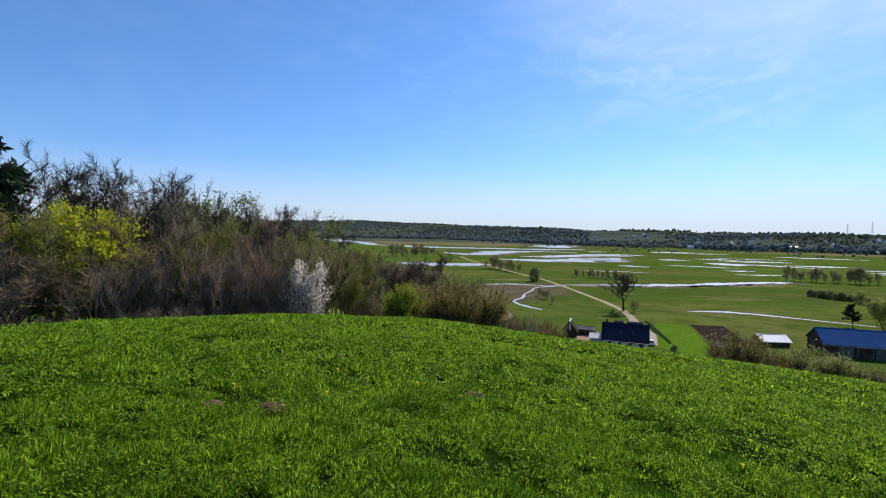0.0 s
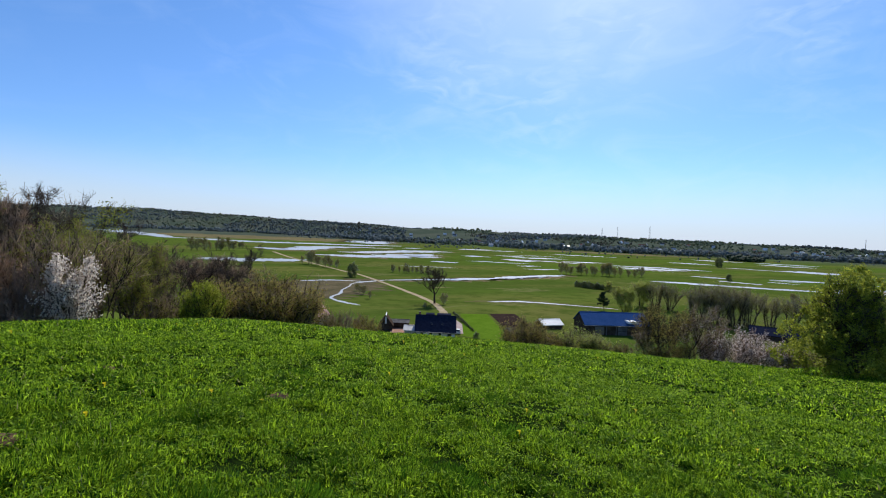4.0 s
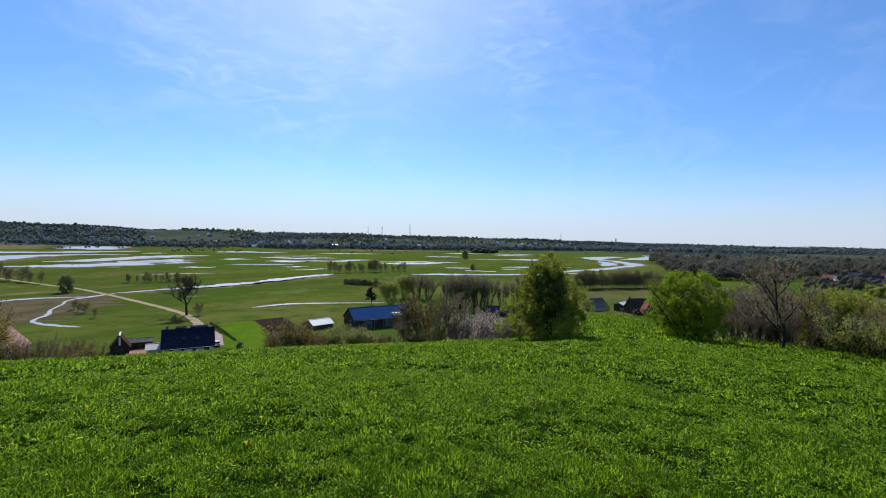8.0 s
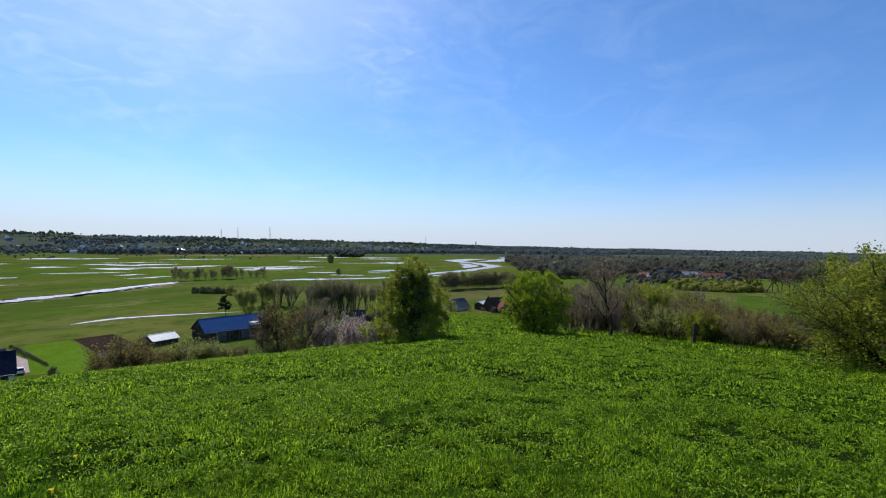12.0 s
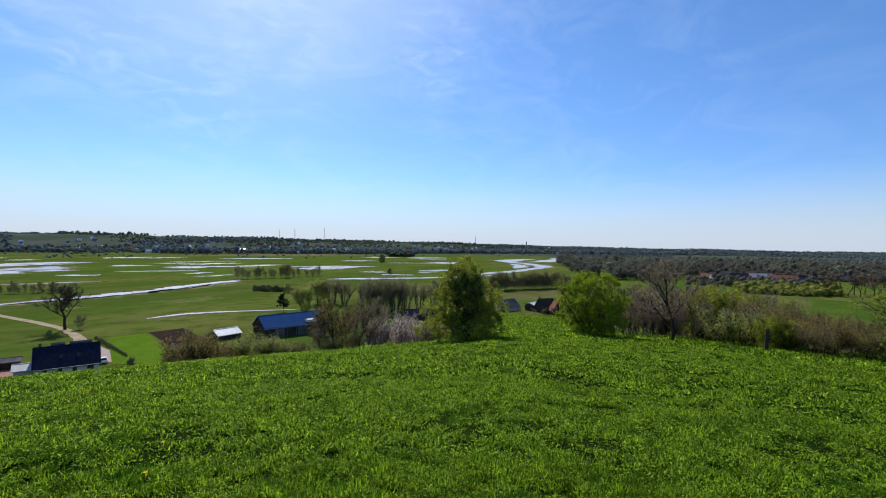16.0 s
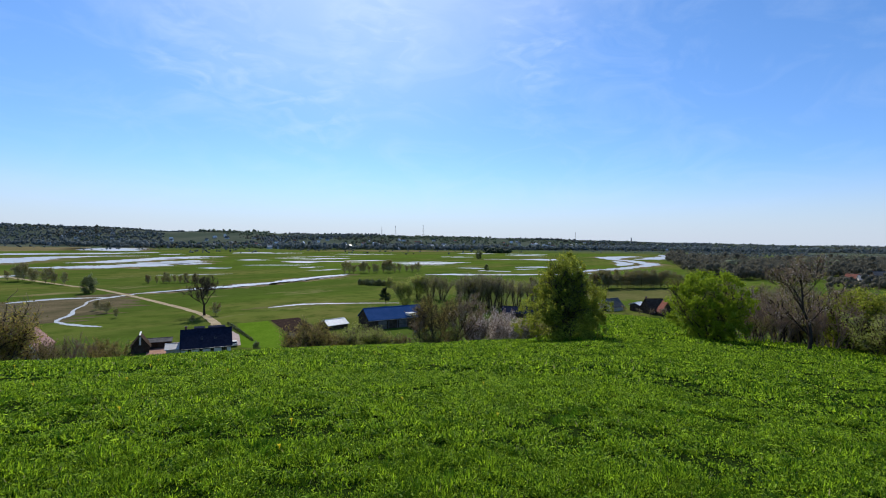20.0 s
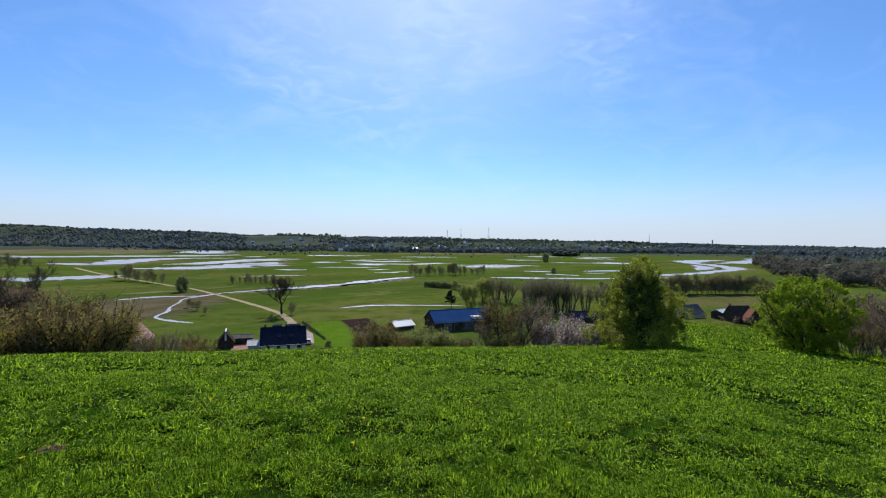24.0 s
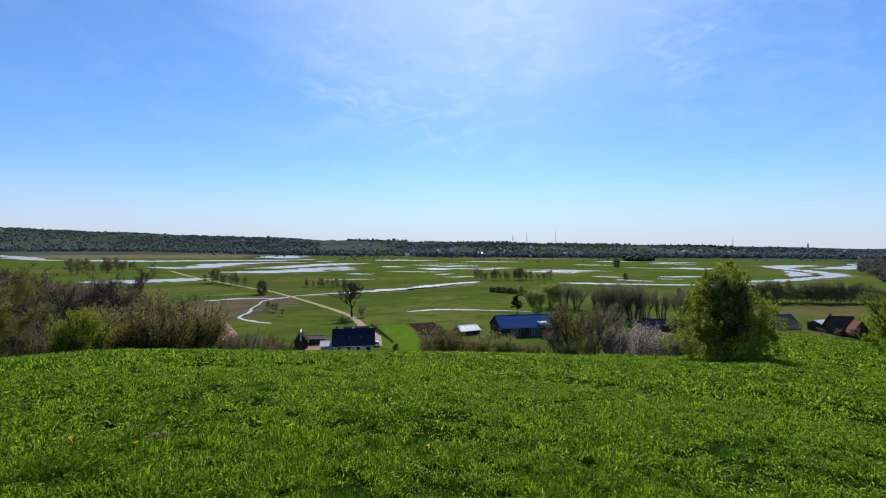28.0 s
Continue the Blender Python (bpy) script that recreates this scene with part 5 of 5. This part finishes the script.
# ---- buildings ----
def house(name, az, d, turn, length, width, eave, ridge, wall_mat, roof_mat, label, category="house", chimney=0, windows=0, z=None, roof_label=""):
    """A gabled house; its ridge runs along x before the turn."""
    x, y = P(az, d)
    root = new(name)
    root.matrix_world = pose(x, y, gz(x, y) if z is None else z, 0, 0, turn)
    l, w = length / 2, width / 2
    bm = prism(bmesh.new(), [(-w, -0.6), (w, -0.6), (w, eave), (0, ridge - 0.2), (-w, eave)], -l, l)
    wall = part("wall", bm, wall_mat, root)
    o, th = 0.45, 0.16
    sl = (ridge - eave) / w
    for sgn in (-1, 1):
        sec = [(0, ridge), (sgn * (w + o), eave - sl * o), (sgn * (w + o), eave - sl * o + th), (0, ridge + th)]
        part("roof_slope", prism(bmesh.new(), sec[::sgn], -l - o, l + o), roof_mat, root, roof_label)
    part("ridge_cap", boxes((-l - o, l + o, -0.12, 0.12, ridge + th - 0.03, ridge + th + 0.08)), roof_mat, root)
    for c in range(chimney):
        cx = -l * 0.85 + c * l * 0.7
        ch = part("chimney", boxes((cx - 0.3, cx + 0.3, 0.2, 0.8, ridge - 1.0, ridge + 1.0)), M_brick, root)
        part("chimney_cap", boxes((cx - 0.36, cx + 0.36, 0.14, 0.86, ridge + 1.0, ridge + 1.1)), M_grey_roof, ch)
    for i in range(windows):
        wx = -l + (i + 0.7) * length / (windows + 0.4)
        wd = part("window", boxes((wx - 0.55, wx + 0.55, -w - 0.04, -w + 0.05, 0.9, 2.1)), M_white, root)
        part("pane", boxes((wx - 0.45, wx + 0.45, -w - 0.06, -w - 0.03, 1.0, 2.0)), M_glass, wd)
    return tagged(root, label, category)


main_house = house("farmhouse", 22.05, 151, -22, 12.5, 9.5, 2.45, 6.7, M_white, M_slate, "white house with a dark blue-black slate roof", chimney=1, windows=4)
for cx in (-1.2, 2.2):
    sk = part("skylight", boxes((-0.3, 0.3, -0.42, 0.42, 0.0, 0.08)), M_grey_roof, main_house)
    sk.matrix_parent_inverse = pose(cx, -2.6, 4.62, 40, 0, 0)
    part("pane", boxes((-0.25, 0.25, -0.36, 0.36, 0.08, 0.1)), M_glass, sk)
for cx, w in ((-1.9, 1.4), (2.7, 2.3)):
    part("dormer", boxes((cx - w, cx + w, 0.3, 3.2, 5.2, 7.1)), M_slate, main_house, "dark boxed dormer behind the ridge")
part("gutter", boxes((-6.7, 6.7, -5.35, -5.22, 2.2, 2.32)), M_steel, main_house)
part("door", boxes((4.2, 5.2, -4.8, -4.72, 0.0, 2.05)), M_brown_wall, main_house, "dark wooden front door")
shed = house("shed", 15.9, 160, 72, 5.0, 4.4, 2.0, 5.0, M_brown_wall, M_brown_wall, "small steep dark shed with a white ridge strip beside the yard", "shed")
part("ridge_strip", boxes((-2.98, 2.98, -0.22, 0.22, 5.22, 5.3)), M_white, shed, "white sheet-metal ridge strip")
part("gable_board", boxes((-2.62, -2.51, -0.25, 0.25, 2.4, 4.75)), M_white, shed, "white upright gable board")
house("carport", 17.6, 164, -22, 6, 4.5, 2.0, 2.6, M_brown_wall, M_grey_roof, "dark wooden carport at the back of the yard", "shed")
house("annex", 18.9, 152, -22, 3.4, 5, 2.0, 3.0, M_cream, M_pale_roof, "low grey-roofed annex beside the farmhouse", "shed")
field("yard", [P(16.4, 168), P(19.4, 168), P(19.4, 150), P(16.4, 150)], 0.12, M_yard, "reddish paved farmyard")
barn = house("barn", 42.9, 181, -18, 23.5, 11, 3.7, 7.2, M_brown_wall, M_blue, "long dark barn with a blue sheet-metal roof", "barn")
part("canopy", boxes((3.6, 7.0, -6.8, -3.6, 4.4, 5.2)), M_white, barn, "white raised roof canopy")
for i in range(4):
    part("post", boxes((-4.0 + i * 3.6 - 0.12, -4.0 + i * 3.6 + 0.12, -5.75, -5.55, -0.3, 3.4)), M_grey_roof, barn, "weathered grey front post")
for cx in (-6.5, 2.0):
    gate = part("gate", boxes((cx - 1.7, cx + 1.7, -5.56, -5.51, 0, 3.0)), M_grey_roof, barn, "grey boarded barn gate")
    part("gate_rail", boxes((cx - 1.7, cx + 1.7, -5.60, -5.565, 1.4, 1.55)), M_brown_wall, gate)
part("gutter", boxes((-12.2, 12.2, -6.12, -5.98, 3.3, 3.42)), M_steel, barn)
house("shed", 35.9, 178, -6, 8.0, 6.0, 1.7, 3.2, M_brown_wall, M_foil_glint, "low shed with a whitish sheet roof", "shed")
house("shed", 31.8, 158, -40, 5.5, 4.0, 1.8, 2.6, M_brown_wall, M_grey_roof, "low brown shed beside the ploughed strip", "shed")
house("outbuilding", 58.6, 208, -55, 15, 8, 2.0, 4.2, M_brown_wall, M_slate, "long low outbuilding with a dark roof", "barn")
old_shed = house("outbuilding", 69.1, 242, -19, 9, 7.5, 2.2, 5.6, M_cream, M_grey_roof, "grey-roofed outbuilding with a pale gable and white bargeboards", "barn")
for sgn in (-1, 1):
    part("bargeboard", prism(bmesh.new(), [(0, 5.5), (0, 5.85), (sgn * 4.25, 2.0), (sgn * 4.25, 1.65)][::sgn], -5.06, -4.96), M_white, old_shed, "white painted bargeboard")
part("gable_door", boxes((-4.6, -4.5, -1.2, 0.9, 0, 2.2)), M_brown_wall, old_shed, "dark wooden gable door")
cottage = house("cottage", 73.6, 240, -38, 8.5, 8, 2.2, 6.8, M_brown_wall, M_brown_wall, "dark wooden cottage with a brown tiled roof", chimney=1, windows=2)
house("extension", 74.8, 235, 40, 4.5, 6, 2.2, 6.4, M_brown_wall, M_red, "dark wooden cottage wing with a red roof", "house")
house("shed", 72.0, 246, -10, 6.5, 5, 3.0, 4.0, M_brown_wall, M_foil_glint, "low white-roofed shed beside the cottage", "shed")
slope_cottage = house("cottage", 6.9, 168, 62, 11, 9, 3.2, 8.0, M_cream, M_pink_roof, "cottage with a faded pink roof behind the shrubs", chimney=1)
for sgn in (-1, 1):
    part("bargeboard", prism(bmesh.new(), [(0, 8.0), (0, 8.4), (sgn * 4.95, 3.1), (sgn * 4.95, 2.7)][::sgn], -6.06, -5.96), M_white, slope_cottage, "white painted bargeboard")
gable_window = part("gable_window", boxes((-5.55, -5.46, -0.6, 0.6, 4.0, 5.3)), M_white, slope_cottage)
part("pane", boxes((-5.58, -5.56, -0.5, 0.5, 4.1, 5.2)), M_glass, gable_window)

# the village beyond the wood, and the town on the far side
for az, d, ln, rf in ((91.4, 545, 9, M_pale_roof), (90.6, 560, 10, M_red), (93.6, 590, 15, M_slate), (95.4, 605, 22, M_pale_roof), (96.6, 585, 12, M_red), (97.3, 590, 13, M_red), (97.9, 600, 11, M_red), (98.4, 610, 12, M_slate), (99.1, 760, 16, M_red), (99.7, 765, 13, M_red), (100.8, 720, 14, M_grey_roof), (102.2, 640, 12, M_slate), (94.4, 660, 12, M_red), (103.5, 700, 13, M_pink_roof), (92.4, 640, 12, M_grey_roof), (105, 690, 12, M_red)):
    house("village_house", az, d, -az + rng.uniform(-25, 25), ln, 9, 3.0, 6.8, rng.choice((M_white, M_cream, M_brown_wall)), rf, "village house among trees on the valley floor", windows=2, chimney=1)
field("field", [P(99.6, 318), P(107, 300), P(106, 425), P(99.6, 392)], 0.08, M_pasture, "green pasture field below the hedge")
# many whitish roofs: the town's sun glints are put into roof colour
for i in range(180):
    az = rng.choice((rng.uniform(8, 34), rng.uniform(28, 52), rng.uniform(44, 76), rng.uniform(58, 74)))
    d = float(np.interp(az, *RIDGE_AZ)) + rng.uniform(0, 560)
    h = house("town_house", az, d, rng.uniform(-90, 40), rng.uniform(8, 15), 9, rng.uniform(3.5, 6), rng.uniform(8, 11), rng.choice((M_white, M_white, M_cream)), rng.choice((M_red, M_grey_roof, M_foil_glint, M_pale_roof, M_foil_glint, M_grey_roof)), "small house of the town on the far valley side")


for az, d, ln in ((37.3, 1560, 26), (66.3, 1900, 30), (22.8, 1620, 16)):
    house("warehouse", az, d, -az + 8, ln, 14, 5, 7.5, M_white, M_foil_glint, "long white-roofed hall in the town", "warehouse")


def parked_car(az, d, turn):
    x, y = P(az, d)
    root = new("car")
    root.matrix_world = pose(x, y, gz(x, y) + 0.08, 0, 0, turn)
    hull = [(-2.1, 0.35), (2.1, 0.35), (2.15, 0.75), (1.2, 0.92), (-1.95, 0.95), (-2.1, 0.8)]
    roof = [(-1.85, 0.93), (1.15, 0.93), (0.45, 1.42), (-1.35, 1.45)]

    def side_section(sec, half):
        bm = bmesh.new()
        a = [bm.verts.new((px, -half, pz)) for px, pz in sec]
        b = [bm.verts.new((px, half, pz)) for px, pz in sec]
        for i in range(len(sec)):
            j = (i + 1) % len(sec)
            bm.faces.new((a[i], a[j], b[j], b[i]))
        bm.faces.new(a[::-1])
        bm.faces.new(b)
        bmesh.ops.recalc_face_normals(bm, faces=bm.faces)
        bmesh.ops.bevel(bm, geom=list(bm.edges), offset=0.06, segments=2, affect="EDGES")
        return bm
    part("body", side_section(hull, 0.86), M_white, root)
    part("cabin", side_section(roof, 0.74), M_glass, root, "dark glazed cabin")
    part("roof_panel", boxes((-1.3, 0.42, -0.66, 0.66, 1.43, 1.48)), M_white, root)
    for wx in (-1.3, 1.3):
        for wy in (-0.8, 0.8):
            bm = bmesh.new()
            bmesh.ops.create_cone(bm, segments=16, radius1=0.32, radius2=0.32, depth=0.2, cap_ends=True, matrix=Matrix.Translation((wx, wy, 0.32)) @ Matrix.Rotation(radians(90), 4, "X"))
            part("wheel", bm, M_post, root)
    for wy in (-0.65, 0.65):
        part("tail_light", boxes((-2.14, -2.06, wy - 0.14, wy + 0.14, 0.68, 0.86)), M_red, root, "red tail light")
    tagged(root, "white car parked on the lane beside the farmhouse", "car")


parked_car(24.85, 156.5, 65)


def mast(name, az, d, top, width, label, lattice=True):
    x, y = P(az, d)
    z = gz(x, y)
    h = EYE + top * d - z
    root = new(name)
    root.matrix_world = pose(x, y, z)
    if lattice:
        for sx in (-1, 1):
            for sy in (-1, 1):
                bm = bmesh.new()
                vs = [bm.verts.new((sx * width * a + dx, sy * width * a + dy, hh)) for hh, a in ((0, 1), (h, 0.25)) for dx, dy in ((-0.2, -0.2), (0.2, -0.2), (0.2, 0.2), (-0.2, 0.2))]
                for i in range(4):
                    j = (i + 1) % 4
                    bm.faces.new((vs[i], vs[j], vs[4 + j], vs[4 + i]))
                part("leg", bm, M_steel, root)
        for i in range(8):
            hh = h * (i + 1) / 8.2
            a = width * (1 - 0.75 * hh / h)
            part("brace", boxes((-a, a, -a, a, hh - 0.25, hh + 0.25)), M_steel, root)
    else:
        bm = bmesh.new()
        bmesh.ops.create_cone(bm, segments=12, radius1=width, radius2=width * 0.6, depth=h, cap_ends=True, matrix=Matrix.Translation((0, 0, h / 2)))
        part("shaft", bm, M_cream, root)
    tagged(root, label, "tower")


mast("radio_mast", 41.4, 2300, 0.025, 2.0, "thin steel radio mast on the ridge")
mast("radio_mast", 43.1, 2300, 0.028, 2.4, "tall steel radio mast on the ridge")
mast("radio_mast", 46.5, 2300, 0.031, 3.0, "tall steel radio mast on the ridge")
mast("chimney_stack", 64.9, 2500, 0.018, 1.4, "slim tall factory chimney beyond the town", False)
mast("water_tower", 71.1, 2500, 0.008, 4.0, "stout tower above the town", False)
mast("church_tower", 62.1, 2400, 0.007, 3.5, "church tower above the town", False)

# a fence post at the meadow edge, and one thinner stake
for az, d, r, h, label in ((96.1, 31, 0.10, 1.2, "weathered wooden fence post leaning a little"),):
    x, y = P(az, d)
    bm = bmesh.new()
    bmesh.ops.create_cone(bm, segments=9, radius1=r, radius2=r * 0.85, depth=h + 0.3, cap_ends=True, matrix=Matrix.Translation((0, 0, h / 2 - 0.15)))
    bmesh.ops.bevel(bm, geom=[e for e in bm.edges if e.verts[0].co.z > h * 0.9 and e.verts[1].co.z > h * 0.9], offset=0.012, segments=1, affect="EDGES")
    root = new("fence_post")
    root.matrix_world = pose(x, y, gz(x, y), 3, 7, 0)
    part("post", bm, M_post, root)
    tagged(root, label, "post")

# molehills
for az, el, size in MOLEHILLS:
    d = 1.75 / math.tan(radians(el))
    x, y = P(az, d)
    g = random.Random(int(az * 10) + 500)
    bm = bmesh.new()
    bmesh.ops.create_icosphere(bm, subdivisions=3, radius=1)
    for v in bm.verts:
        k = 1 + 0.25 * (noise.noise(v.co * 2.5 + Vector((az, 0, 0)))) + 0.12 * noise.noise(v.co * 7)
        v.co = Vector((v.co.x * size * 1.25 * k, v.co.y * size * k, v.co.z * size * 0.36 * k))
    root = new("molehill")
    root.matrix_world = pose(x, y, gz(x, y) + 0.02, 0, 0, g.uniform(0, 360))
    part("soil", bm, M_soil, root)
    tagged(root, "small brown molehill in the grass", "molehill", "molehills in the grass")

# dandelions scattered over the turf: a shallow cone of petals on a short stalk each
_dr = np.random.default_rng(83)
_dv, _df = [], []
for i in range(70):
    d_az, d_r = _dr.uniform(-46, 60), _dr.uniform(5, 28)
    d_x, d_y = P(d_az, d_r)
    d_z = gz(d_x, d_y) + _dr.uniform(0.07, 0.11)
    o = len(_dv)
    _dv.append((d_x, d_y, d_z - 0.006))
    for k in range(9):
        a = 6.2832 * k / 9
        q = 0.021 * _dr.uniform(0.8, 1.15)
        _dv.append((d_x + math.cos(a) * q, d_y + math.sin(a) * q, d_z + 0.008))
    _dv.append((d_x, d_y, d_z - 0.08))
    _df += [(o, o + 1 + k, o + 1 + (k + 1) % 9) for k in range(9)] + [(o + 10, o, o + 1)]
tagged(new("dandelions", mesh_np("dandelions", _dv, _df, M_dandelion)), "scattered small yellow dandelions in the grass", "flower", kind="stuff")

# long dark tussocks in the turf
_tr = random.Random(61)
_more = [(_tr.uniform(-42, 106), _tr.uniform(8, 27), _tr.uniform(0.16, 0.42)) for i in range(34)]
for az, el, size in ((53.4, 20.9, 0.15), (-3.9, 28.5, 0.26), (7.5, 28.3, 0.28), (22, 23.5, 0.12), (69, 16.5, 0.14), (40, 25.0, 0.14), (81, 24.0, 0.13), *_more):
    g = np.random.default_rng(int(az * 10) + 900)
    x, y = P(az, 1.72 / math.tan(radians(el)))
    n = int(1500 * size)
    a, q = g.uniform(0, 6.283, n), np.sqrt(g.uniform(0, 1, n)) * size
    px, py = np.cos(a) * q, np.sin(a) * q * 0.6
    h, w = g.uniform(0.06, 0.125, n) * (1.15 - 0.6 * q / size) * (1.5 if size > 0.25 and el > 28 else 1.0), g.uniform(0.005, 0.010, n)
    b = g.uniform(0, 6.283, n)
    tx, ty = px + np.cos(a) * h * 0.5 + g.normal(0, 0.02, n), py + np.sin(a) * h * 0.5 + g.normal(0, 0.02, n)
    v = np.stack([np.stack([px - np.cos(b) * w, py - np.sin(b) * w, 0 * h], 1), np.stack([px + np.cos(b) * w, py + np.sin(b) * w, 0 * h], 1), np.stack([tx, ty, h], 1)], 1).reshape(-1, 3)
    ob = new("grass_tussock", mesh_np("grass_tussock", v, np.arange(3 * n).reshape(-1, 3), M_tussock))
    ob.matrix_world = pose(x, y, gz(x, y) - 0.01)
    tagged(ob, "long dark green grass tussock in the turf", "tussock", "tussocks in the turf")
